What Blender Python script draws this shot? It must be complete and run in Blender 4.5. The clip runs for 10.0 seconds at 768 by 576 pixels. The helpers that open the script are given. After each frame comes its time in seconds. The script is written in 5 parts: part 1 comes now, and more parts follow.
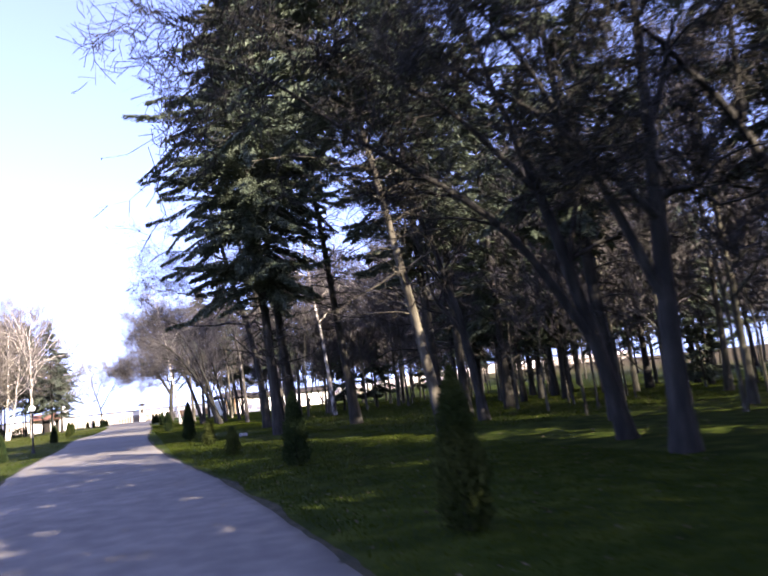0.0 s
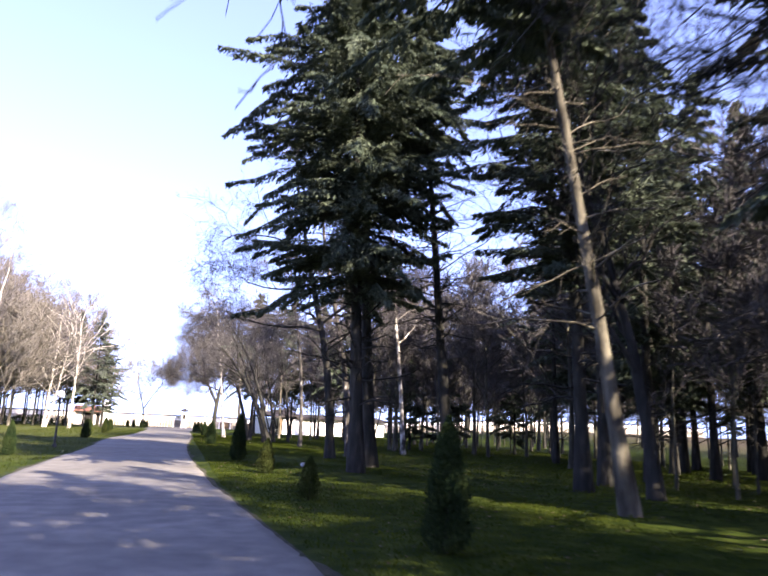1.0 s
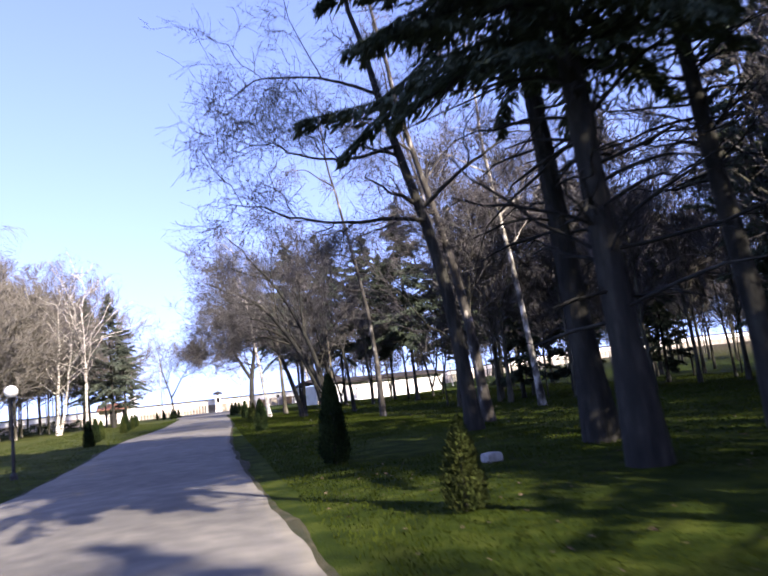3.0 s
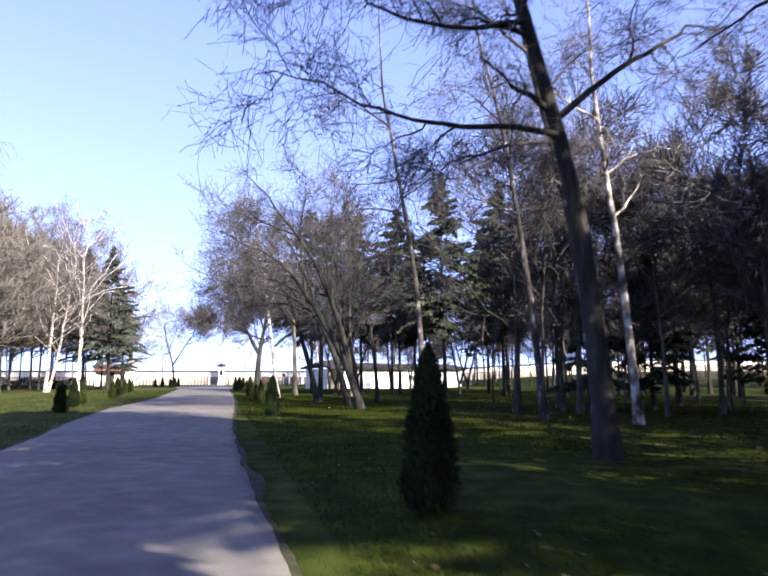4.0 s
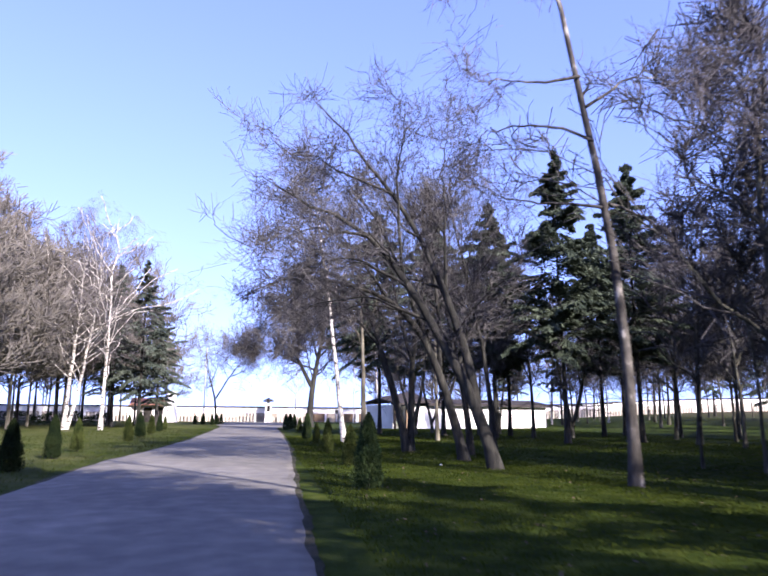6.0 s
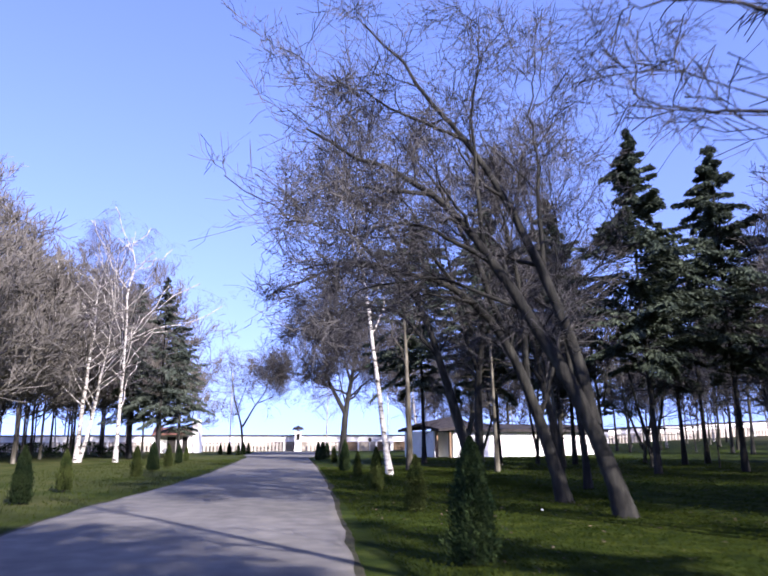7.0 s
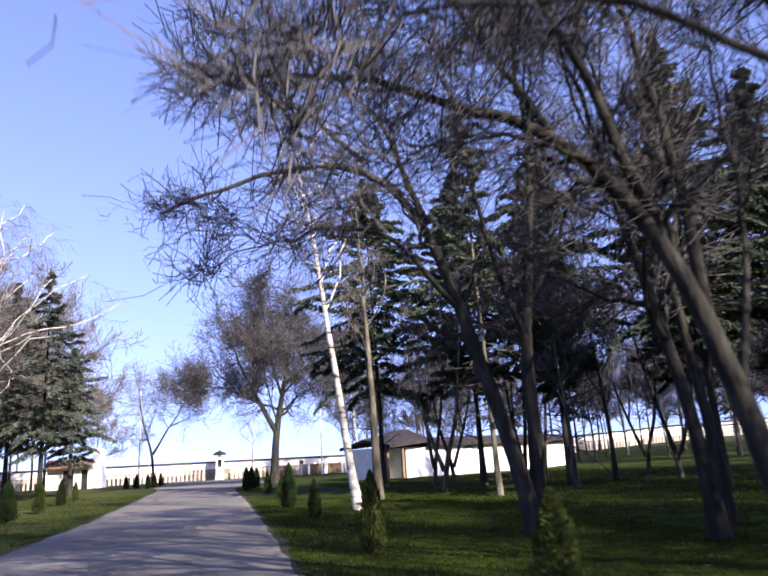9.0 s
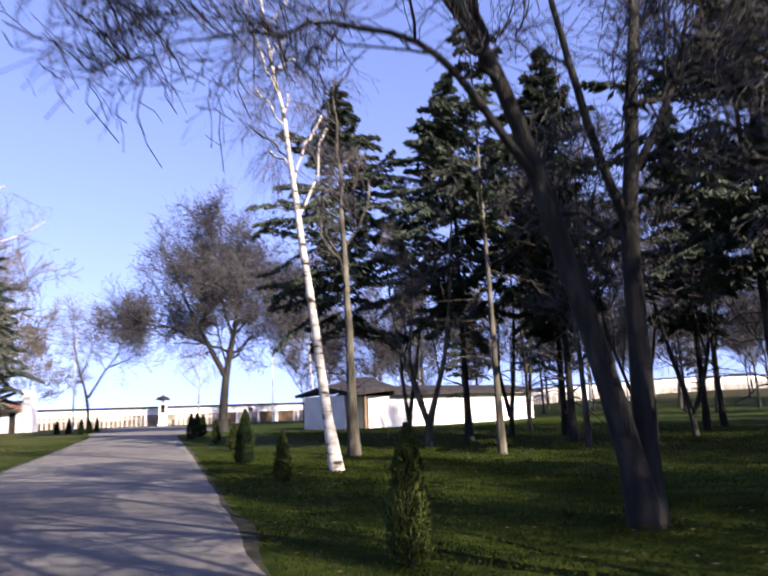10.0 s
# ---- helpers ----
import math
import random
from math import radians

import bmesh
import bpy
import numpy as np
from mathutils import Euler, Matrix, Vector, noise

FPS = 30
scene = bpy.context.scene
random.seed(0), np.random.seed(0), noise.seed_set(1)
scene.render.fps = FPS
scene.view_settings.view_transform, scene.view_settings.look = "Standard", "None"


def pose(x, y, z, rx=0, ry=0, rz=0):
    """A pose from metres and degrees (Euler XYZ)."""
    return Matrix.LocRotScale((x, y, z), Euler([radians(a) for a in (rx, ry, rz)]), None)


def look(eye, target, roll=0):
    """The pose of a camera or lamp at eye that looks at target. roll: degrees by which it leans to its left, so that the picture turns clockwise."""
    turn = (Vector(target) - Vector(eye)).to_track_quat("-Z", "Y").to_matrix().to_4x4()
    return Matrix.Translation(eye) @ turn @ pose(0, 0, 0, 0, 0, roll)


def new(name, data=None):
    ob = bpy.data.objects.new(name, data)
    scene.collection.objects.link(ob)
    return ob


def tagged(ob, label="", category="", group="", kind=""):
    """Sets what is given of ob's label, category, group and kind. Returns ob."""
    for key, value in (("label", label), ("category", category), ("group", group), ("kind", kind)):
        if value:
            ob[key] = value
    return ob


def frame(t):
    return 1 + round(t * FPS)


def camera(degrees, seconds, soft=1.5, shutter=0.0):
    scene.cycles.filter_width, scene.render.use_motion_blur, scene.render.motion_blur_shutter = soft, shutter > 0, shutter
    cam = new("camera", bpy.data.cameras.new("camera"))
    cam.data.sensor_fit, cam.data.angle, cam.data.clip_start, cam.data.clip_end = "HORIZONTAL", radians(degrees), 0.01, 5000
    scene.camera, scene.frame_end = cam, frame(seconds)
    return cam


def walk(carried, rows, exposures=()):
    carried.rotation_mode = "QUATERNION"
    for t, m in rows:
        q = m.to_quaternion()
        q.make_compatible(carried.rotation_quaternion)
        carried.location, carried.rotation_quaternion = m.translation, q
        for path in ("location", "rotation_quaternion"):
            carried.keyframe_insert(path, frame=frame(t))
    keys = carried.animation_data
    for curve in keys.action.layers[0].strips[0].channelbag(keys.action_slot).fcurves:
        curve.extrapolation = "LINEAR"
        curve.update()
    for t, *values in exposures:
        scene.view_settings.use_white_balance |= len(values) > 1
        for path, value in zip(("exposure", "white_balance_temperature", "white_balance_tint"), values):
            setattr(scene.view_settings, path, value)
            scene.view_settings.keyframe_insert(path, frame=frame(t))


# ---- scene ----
cam = camera(57.8, 10.0, soft=1.8, shutter=0.4)


def cam_pose(x, y, z, yaw, pitch, roll):
    """Eye, and degrees of turn to the left of the road's line, of tilt up, and of lean."""
    a, b = radians(yaw), radians(pitch)
    return look((x, y, z), (x - math.sin(a) * math.cos(b), y + math.cos(a) * math.cos(b), z + math.sin(b)), roll)


walk(cam, [
    (0, cam_pose(0.00, 0.00, 1.64, -20.07, 8.13, -6.08)),
    (0.5, cam_pose(-0.03, 3.88, 1.56, -18.82, 10.10, -5.17)),
    (0.6, cam_pose(-0.03, 4.66, 1.57, -17.66, 6.27, -3.31)),
    (1, cam_pose(-0.04, 7.79, 1.61, -15.55, 11.39, 2.43)),
    (1.2, cam_pose(-0.04, 9.36, 1.60, -15.04, 6.86, 0.31)),
    (1.5, cam_pose(-0.04, 11.71, 1.59, -12.54, 7.65, -1.62)),
    (2, cam_pose(-0.04, 15.61, 1.57, -10.02, 9.97, -3.03)),
    (2.2, cam_pose(-0.04, 17.10, 1.57, -10.80, 8.29, -4.02)),
    (3.3, cam_pose(-0.04, 25.32, 1.61, -15.74, 7.89, -5.18)),
    (3.5, cam_pose(-0.04, 26.82, 1.62, -14.92, 6.77, -2.30)),
    (4, cam_pose(-0.04, 30.30, 1.61, -13.36, 7.20, -0.00)),
    (4.5, cam_pose(-0.06, 33.62, 1.63, -11.96, 8.73, 0.67)),
    (5, cam_pose(-0.08, 36.75, 1.59, -8.71, 10.23, 2.18)),
    (5.2, cam_pose(-0.10, 37.85, 1.59, -9.73, 9.68, 0.74)),
    (6.3, cam_pose(-0.18, 45.10, 1.63, -9.45, 10.97, 0.30)),
    (6.5, cam_pose(-0.20, 46.25, 1.63, -7.22, 11.79, 1.52)),
    (7, cam_pose(-0.24, 49.15, 1.58, -7.35, 12.38, -0.14)),
    (7.4, cam_pose(-0.27, 51.33, 1.55, -9.84, 13.14, -5.94)),
    (7.5, cam_pose(-0.28, 51.88, 1.55, -11.82, 9.89, -6.34)),
    (8, cam_pose(-0.30, 54.47, 1.62, -10.29, 11.66, -1.22)),
    (8.5, cam_pose(-0.30, 57.01, 1.63, -10.76, 12.22, 0.42)),
    (9, cam_pose(-0.26, 59.56, 1.58, -14.12, 13.80, -3.05)),
    (9.5, cam_pose(-0.16, 62.24, 1.59, -13.70, 12.34, -0.18)),
    (10, cam_pose(0.00, 65.16, 1.58, -18.06, 9.66, -1.84)),
], exposures=[(0, 2.38, 7000, 20), (0.5, 2.40, 7100, 19), (1, 2.44, 7000, 18), (2, 1.84, 6800, 16), (3.5, 1.82, 6600, 16), (4.5, 1.96, 6400, 17), (5.1, 1.94, 6000, 24), (6.5, 1.60, 6000, 22), (7, 1.42, 5800, 22), (7.5, 1.38, 6050, 20), (8.5, 1.54, 6300, 19), (10, 1.42, 6650, 19)])

# ---- sky and sun: low spring sun behind and to the right, shadows run ahead and to the left ----
SUN_ELEV, SUN_AZ = radians(31), math.atan2(0.46, -0.89)
world = bpy.data.worlds.new("sky")
scene.world = world
world.use_nodes = True
wn, wl = world.node_tree.nodes, world.node_tree.links
sky = wn.new("ShaderNodeTexSky")
sky.sky_type, sky.sun_disc = "NISHITA", False
sky.sun_elevation, sky.sun_rotation = SUN_ELEV, math.atan2(0.46, -0.89)
sky.air_density, sky.dust_density, sky.ozone_density = 1.0, 0.5, 3.0
wn["Background"].inputs["Strength"].default_value = 0.122
# hazeless horizon: the sky's lowest degrees take the tone of those above them
w_tc, w_xyz, w_z, w_vec, w_norm = (wn.new("ShaderNode" + k) for k in ("TexCoord", "SeparateXYZ", "Math", "CombineXYZ", "VectorMath"))
w_z.operation, w_norm.operation = "MULTIPLY_ADD", "NORMALIZE"
w_z.inputs[1].default_value, w_z.inputs[2].default_value = 0.8, 0.21
wl.new(w_tc.outputs["Generated"], w_xyz.inputs[0])
wl.new(w_xyz.outputs["X"], w_vec.inputs["X"])
wl.new(w_xyz.outputs["Y"], w_vec.inputs["Y"])
wl.new(w_xyz.outputs["Z"], w_z.inputs[0])
wl.new(w_z.outputs[0], w_vec.inputs["Z"])
wl.new(w_vec.outputs[0], w_norm.inputs[0])
wl.new(w_norm.outputs["Vector"], sky.inputs["Vector"])
w_tone = wn.new("ShaderNodeVectorMath")
w_tone.operation = "MULTIPLY"
w_tone.inputs[1].default_value = (1.13, 0.95, 1.18)
wl.new(sky.outputs["Color"], w_tone.inputs[0])
wl.new(w_tone.outputs["Vector"], wn["Background"].inputs["Color"])
sun = new("sun", bpy.data.lights.new("sun", "SUN"))
sun.data.energy, sun.data.angle, sun.data.color = 5.0, radians(0.5), (1.0, 0.91, 0.77)
to_sun = Vector((math.sin(SUN_AZ) * math.cos(SUN_ELEV), math.cos(SUN_AZ) * math.cos(SUN_ELEV), math.sin(SUN_ELEV)))
sun.matrix_world = look(to_sun * 50, (0, 0, 0))


# ---- materials ----
def material(name, ramp, scale=4.0, detail=6.0, rough=0.85, bump=0.0, bump_scale=None, coarse=0.0, coarse_amount=0.35, stretch=(1, 1, 1), per_object=0.0, spec=0.25, metal=0.0, island=0.0, translucent=0.0):
    """A principled surface: a colour ramp over noise, a second coarse variation, fine relief."""
    m = bpy.data.materials.new(name)
    m.use_nodes = True
    n, l = m.node_tree.nodes, m.node_tree.links
    bs = n["Principled BSDF"]
    bs.inputs["Roughness"].default_value, bs.inputs["Metallic"].default_value = rough, metal
    bs.inputs["Specular IOR Level"].default_value = spec
    tc, mp, nz, cr = n.new("ShaderNodeTexCoord"), n.new("ShaderNodeMapping"), n.new("ShaderNodeTexNoise"), n.new("ShaderNodeValToRGB")
    mp.inputs["Scale"].default_value = stretch
    nz.inputs["Scale"].default_value, nz.inputs["Detail"].default_value = scale, detail
    l.new(tc.outputs["Object"], mp.inputs["Vector"])
    l.new(mp.outputs["Vector"], nz.inputs["Vector"])
    l.new(nz.outputs["Fac"], cr.inputs["Fac"])
    el = cr.color_ramp.elements
    while len(el) < len(ramp):
        el.new(0.5)
    for e, (pos, col) in zip(el, ramp):
        e.position, e.color = pos, (*col, 1)
    out = cr.outputs["Color"]

    def vary(fac, low, high, colour):
        mr, mix = n.new("ShaderNodeMapRange"), n.new("ShaderNodeVectorMath")
        mix.operation = "SCALE"
        mr.inputs["To Min"].default_value, mr.inputs["To Max"].default_value = low, high
        l.new(fac, mr.inputs["Value"])
        l.new(colour, mix.inputs[0])
        l.new(mr.outputs["Result"], mix.inputs["Scale"])
        return mix.outputs["Vector"]

    if coarse:
        n2 = n.new("ShaderNodeTexNoise")
        n2.inputs["Scale"].default_value, n2.inputs["Detail"].default_value = coarse, 3
        l.new(tc.outputs["Object"], n2.inputs["Vector"])
        out = vary(n2.outputs["Fac"], 1 - 1.6 * coarse_amount, 1 + 1.6 * coarse_amount, out)
    if per_object:
        out = vary(n.new("ShaderNodeObjectInfo").outputs["Random"], 1 - per_object, 1 + per_object, out)
    if island:
        out = vary(n.new("ShaderNodeNewGeometry").outputs["Random Per Island"], 1 - island, 1 + island, out)
    l.new(out, bs.inputs["Base Color"])
    if bump:
        bn, n3 = n.new("ShaderNodeBump"), n.new("ShaderNodeTexNoise")
        n3.inputs["Scale"].default_value, n3.inputs["Detail"].default_value = bump_scale or scale * 2, 8
        l.new(mp.outputs["Vector"], n3.inputs["Vector"])
        l.new(n3.outputs["Fac"], bn.inputs["Height"])
        bn.inputs["Strength"].default_value, bn.inputs["Distance"].default_value = bump, 0.05
        l.new(bn.outputs["Normal"], bs.inputs["Normal"])
    if translucent:
        tr, mx, om = n.new("ShaderNodeBsdfTranslucent"), n.new("ShaderNodeMixShader"), n["Material Output"]
        mx.inputs["Fac"].default_value = translucent
        l.new(out, tr.inputs["Color"])
        l.new(bs.outputs["BSDF"], mx.inputs[1])
        l.new(tr.outputs["BSDF"], mx.inputs[2])
        l.new(mx.outputs["Shader"], om.inputs["Surface"])
    return m


M_GRASS = material("meadow", [(0.3, (0.010, 0.018, 0.002)), (0.5, (0.022, 0.035, 0.004)), (0.72, (0.052, 0.064, 0.010))], 1.6, 8, 0.95, 0.8, 30, 0.12, 0.3, spec=0.06)


def leaf_litter(m):
    """Brown leaf litter takes over from the grass inside the wood."""
    n, l = m.node_tree.nodes, m.node_tree.links
    bs = n["Principled BSDF"]
    grass = bs.inputs["Base Color"].links[0].from_socket
    tc, xyz, nz, add, mr, cr, mix = (n.new("ShaderNode" + k) for k in ("TexCoord", "SeparateXYZ", "TexNoise", "Math", "MapRange", "ValToRGB", "Mix"))
    nz.inputs["Scale"].default_value, nz.inputs["Detail"].default_value = 0.22, 6
    add.operation = "MULTIPLY_ADD"
    add.inputs[1].default_value = 22.0
    mr.inputs["From Min"].default_value, mr.inputs["From Max"].default_value = 62.0, 95.0
    n4 = n.new("ShaderNodeTexNoise")
    n4.inputs["Scale"].default_value, n4.inputs["Detail"].default_value = 7, 8
    for e, (p, col) in zip(cr.color_ramp.elements, ((0.3, (0.018, 0.016, 0.009)), (0.7, (0.075, 0.06, 0.034)))):
        e.position, e.color = p, (*col, 1)
    mix.data_type = "RGBA"
    l.new(tc.outputs["Object"], xyz.inputs[0])
    l.new(tc.outputs["Object"], nz.inputs["Vector"])
    l.new(tc.outputs["Object"], n4.inputs["Vector"])
    l.new(nz.outputs["Fac"], add.inputs[0])
    l.new(xyz.outputs["X"], add.inputs[2])
    l.new(add.outputs[0], mr.inputs["Value"])
    l.new(n4.outputs["Fac"], cr.inputs["Fac"])
    l.new(mr.outputs["Result"], mix.inputs[0])
    l.new(grass, mix.inputs[6])
    l.new(cr.outputs["Color"], mix.inputs[7])
    l.new(mix.outputs[2], bs.inputs["Base Color"])


leaf_litter(M_GRASS)


def dry_lawn(m):
    """The open lawn across the drive is drier and yellower, in patches."""
    n, l = m.node_tree.nodes, m.node_tree.links
    bs = n["Principled BSDF"]
    under = bs.inputs["Base Color"].links[0].from_socket
    tc, xyz, nz, add, mr, cr, mix, n4 = (n.new("ShaderNode" + k) for k in ("TexCoord", "SeparateXYZ", "TexNoise", "Math", "MapRange", "ValToRGB", "Mix", "TexNoise"))
    nz.inputs["Scale"].default_value, nz.inputs["Detail"].default_value = 0.3, 6
    n4.inputs["Scale"].default_value, n4.inputs["Detail"].default_value = 0.35, 13
    n4.inputs["Roughness"].default_value = 0.66
    add.operation = "MULTIPLY_ADD"
    add.inputs[1].default_value = 9.0
    mr.inputs["From Min"].default_value, mr.inputs["From Max"].default_value = 0.5, -3.5
    for e, (p, col) in zip(cr.color_ramp.elements, ((0.32, (0.018, 0.034, 0.005)), (0.66, (0.078, 0.08, 0.026)))):
        e.position, e.color = p, (*col, 1)
    mix.data_type = "RGBA"
    for node in (nz, n4):
        l.new(tc.outputs["Object"], node.inputs["Vector"])
    l.new(tc.outputs["Object"], xyz.inputs[0])
    l.new(nz.outputs["Fac"], add.inputs[0])
    l.new(xyz.outputs["X"], add.inputs[2])
    l.new(add.outputs[0], mr.inputs["Value"])
    l.new(n4.outputs["Fac"], cr.inputs["Fac"])
    l.new(mr.outputs["Result"], mix.inputs[0])
    l.new(under, mix.inputs[6])
    l.new(cr.outputs["Color"], mix.inputs[7])
    l.new(mix.outputs[2], bs.inputs["Base Color"])


dry_lawn(M_GRASS)
M_BLADE = material("grass_blades", [(0.3, (0.021, 0.034, 0.004)), (0.7, (0.055, 0.071, 0.011))], 0.7, 4, 0.9, island=0.2, coarse=0.15, spec=0.04, translucent=0.55)
M_LITTER = material("dead_leaves", [(0.3, (0.045, 0.034, 0.022)), (0.7, (0.12, 0.088, 0.055))], 3, 6, 0.95, island=0.45)
M_ROAD = material("old_asphalt", [(0.25, (0.1, 0.095, 0.087)), (0.5, (0.134, 0.127, 0.114)), (0.75, (0.185, 0.173, 0.15))], 2.2, 10, 0.9, 0.3, 60, 0.25, 0.3)
M_BARK = material("dark_bark", [(0.3, (0.012, 0.012, 0.011)), (0.55, (0.027, 0.026, 0.022)), (0.75, (0.058, 0.056, 0.045))], 5, 8, 0.95, 0.9, 14, 0.5, 0.3, (1, 1, 0.25), 0.2)
M_BARK_GREY = material("grey_bark", [(0.3, (0.022, 0.021, 0.016)), (0.55, (0.058, 0.056, 0.042)), (0.75, (0.13, 0.125, 0.092))], 5, 8, 0.95, 0.7, 14, 0.5, 0.3, (1, 1, 0.25), 0.3)
M_TWIG = material("bare_twigs", [(0.3, (0.036, 0.034, 0.034)), (0.7, (0.09, 0.085, 0.083))], 2, 3, 0.9, per_object=0.2)
# Brown twig colour lightened to stand in for haze over far trees.
M_TWIG_HAZED = material("pale_twigs", [(0.3, (0.08, 0.073, 0.062)), (0.7, (0.15, 0.138, 0.118))], 2, 3, 0.9, per_object=0.15)
M_PINEBARK = material("pine_bark", [(0.34, (0.026, 0.023, 0.017)), (0.52, (0.085, 0.077, 0.057)), (0.72, (0.215, 0.198, 0.148))], 3.2, 8, 0.95, 0.9, 12, 0.6, 0.3, (1, 1, 0.3), 0.15)
M_BIRCH = material("birch_bark", [(0.36, (0.03, 0.026, 0.022)), (0.44, (0.34, 0.315, 0.27)), (0.62, (0.56, 0.53, 0.47))], 2.6, 7, 0.7, 0.3, 10, 0.35, 0.2, (0.8, 0.8, 2.4), 0.1)
M_BIRCH_GREY = material("grey_birch_bark", [(0.42, (0.026, 0.023, 0.02)), (0.6, (0.066, 0.06, 0.053)), (0.73, (0.4, 0.37, 0.33))], 2.4, 8, 0.75, 0.4, 10, 0.3, 0.3, (1.5, 1.5, 0.7), 0.1)
M_BIRCH_FLECK = material("flecked_birch_bark", [(0.38, (0.03, 0.027, 0.024)), (0.52, (0.2, 0.185, 0.16)), (0.66, (0.55, 0.52, 0.46))], 2.2, 7, 0.75, 0.4, 10, 0.3, 0.3, (1.2, 1.2, 0.8), 0.1)
M_BIRCH_TWIG = material("birch_twigs", [(0.3, (0.05, 0.045, 0.047)), (0.7, (0.125, 0.114, 0.116))], 2, 3, 0.9, per_object=0.15)
M_NEEDLE = material("spruce_needles", [(0.3, (0.034, 0.048, 0.033)), (0.7, (0.092, 0.112, 0.076))], 0.8, 4, 0.85, island=0.4, per_object=0.2, spec=0.1, translucent=0.2)
M_NEEDLE_BLUE = material("blue_spruce_needles", [(0.3, (0.036, 0.05, 0.037)), (0.7, (0.1, 0.12, 0.09))], 0.8, 4, 0.75, island=0.4, per_object=0.2, translucent=0.12)
M_THUJA = material("thuja_sprays", [(0.3, (0.009, 0.019, 0.008)), (0.7, (0.034, 0.05, 0.016))], 1.5, 4, 0.95, island=0.45, per_object=0.3, spec=0.08, translucent=0.1)
M_THUJA_OLIVE = material("olive_thuja_sprays", [(0.3, (0.018, 0.03, 0.008)), (0.7, (0.07, 0.083, 0.022))], 1.5, 4, 0.95, island=0.45, per_object=0.3, spec=0.08, translucent=0.15)
M_WHITE = material("whitewash", [(0.3, (0.70, 0.68, 0.63)), (0.6, (0.82, 0.80, 0.75))], 1.2, 8, 0.9, 0.25, 25, 0.25, 0.08)
M_TAN = material("weathered_concrete", [(0.3, (0.42, 0.37, 0.30)), (0.7, (0.64, 0.58, 0.49))], 2, 6, 0.9, 0.3, 20, 0.5, 0.2, per_object=0.2)
M_PLINTH = material("weathered_plinth", [(0.3, (0.17, 0.145, 0.115)), (0.7, (0.36, 0.32, 0.27))], 1.5, 7, 0.9, 0.3, 18, 0.4, 0.3)
M_ROOF = material("dark_roofing", [(0.3, (0.016, 0.014, 0.014)), (0.7, (0.045, 0.038, 0.036))], 3, 6, 0.8, 0.4, 12, 0.4, 0.25)
M_TILE = material("red_tile", [(0.3, (0.15, 0.07, 0.05)), (0.7, (0.25, 0.13, 0.10))], 4, 6, 0.8, 0.4, 14, 0.5, 0.25)
M_METAL = material("painted_metal", [(0.3, (0.55, 0.55, 0.55)), (0.7, (0.7, 0.7, 0.69))], 3, 5, 0.5, 0.1, 20, 0.7, 0.12, metal=0.1)
M_IRON = material("dark_iron", [(0.3, (0.02, 0.022, 0.022)), (0.7, (0.05, 0.05, 0.05))], 5, 5, 0.6, 0.2, 20, metal=0.4)
M_GLOBE = material("opal_globe", [(0.3, (0.78, 0.78, 0.76)), (0.7, (0.86, 0.86, 0.84))], 3, 3, 0.25, coarse=2, coarse_amount=0.04, spec=0.5)
M_DARK = material("dark_opening", [(0.3, (0.015, 0.014, 0.013)), (0.7, (0.04, 0.035, 0.03))], 3, 5, 0.7, 0.2)
M_WOOD = material("weathered_wood", [(0.3, (0.10, 0.065, 0.035)), (0.7, (0.24, 0.165, 0.10))], 3, 8, 0.85, 0.4, 16, 0.6, 0.2, (1, 1, 0.2))
M_SOIL = material("bare_soil", [(0.3, (0.014, 0.02, 0.006)), (0.5, (0.032, 0.031, 0.015)), (0.75, (0.075, 0.062, 0.04))], 3.5, 9, 0.95, 0.7, 40, 0.5, 0.35)
M_STONE = material("pale_stone", [(0.3, (0.22, 0.22, 0.21)), (0.7, (0.40, 0.39, 0.37))], 6, 8, 0.9, 0.5, 25, 1.5, 0.15)


# ---- mesh tools ----
def gz(x, y):
    """Height of the ground: level by the road, a gentle rise far into the wood."""
    s = min(max((x - 22) / 75, 0), 1)
    r = min(max((y - 55) / 95, 0), 1)
    return 2.6 * s * s * (3 - 2 * s) * r * r * (3 - 2 * r)


def mesh_of(name, verts, faces, mats, index=None, smooth=False):
    """A mesh from arrays of vertices and of equal-sided faces."""
    me = bpy.data.meshes.new(name)
    verts, faces = np.asarray(verts, np.float32), np.asarray(faces, np.int32)
    side = faces.shape[1]
    me.vertices.add(len(verts))
    me.vertices.foreach_set("co", verts.ravel())
    me.loops.add(faces.size)
    me.loops.foreach_set("vertex_index", faces.ravel())
    me.polygons.add(len(faces))
    me.polygons.foreach_set("loop_start", np.arange(0, faces.size, side, dtype=np.int32))
    me.polygons.foreach_set("loop_total", np.full(len(faces), side, np.int32))
    if smooth:
        me.polygons.foreach_set("use_smooth", np.ones(len(faces), bool))
    for m in mats:
        me.materials.append(m)
    me.update(calc_edges=True)
    return me


def part(name, bm, material_, parent=None, label="", smooth=False):
    """Links a bmesh as one mesh object, under a thing or a part where one is given."""
    me = bpy.data.meshes.new(name)
    bm.normal_update()
    bm.to_mesh(me)
    bm.free()
    me.materials.append(material_)
    if smooth:
        me.polygons.foreach_set("use_smooth", np.ones(len(me.polygons), bool))
    return part_of(name, me, parent, label)


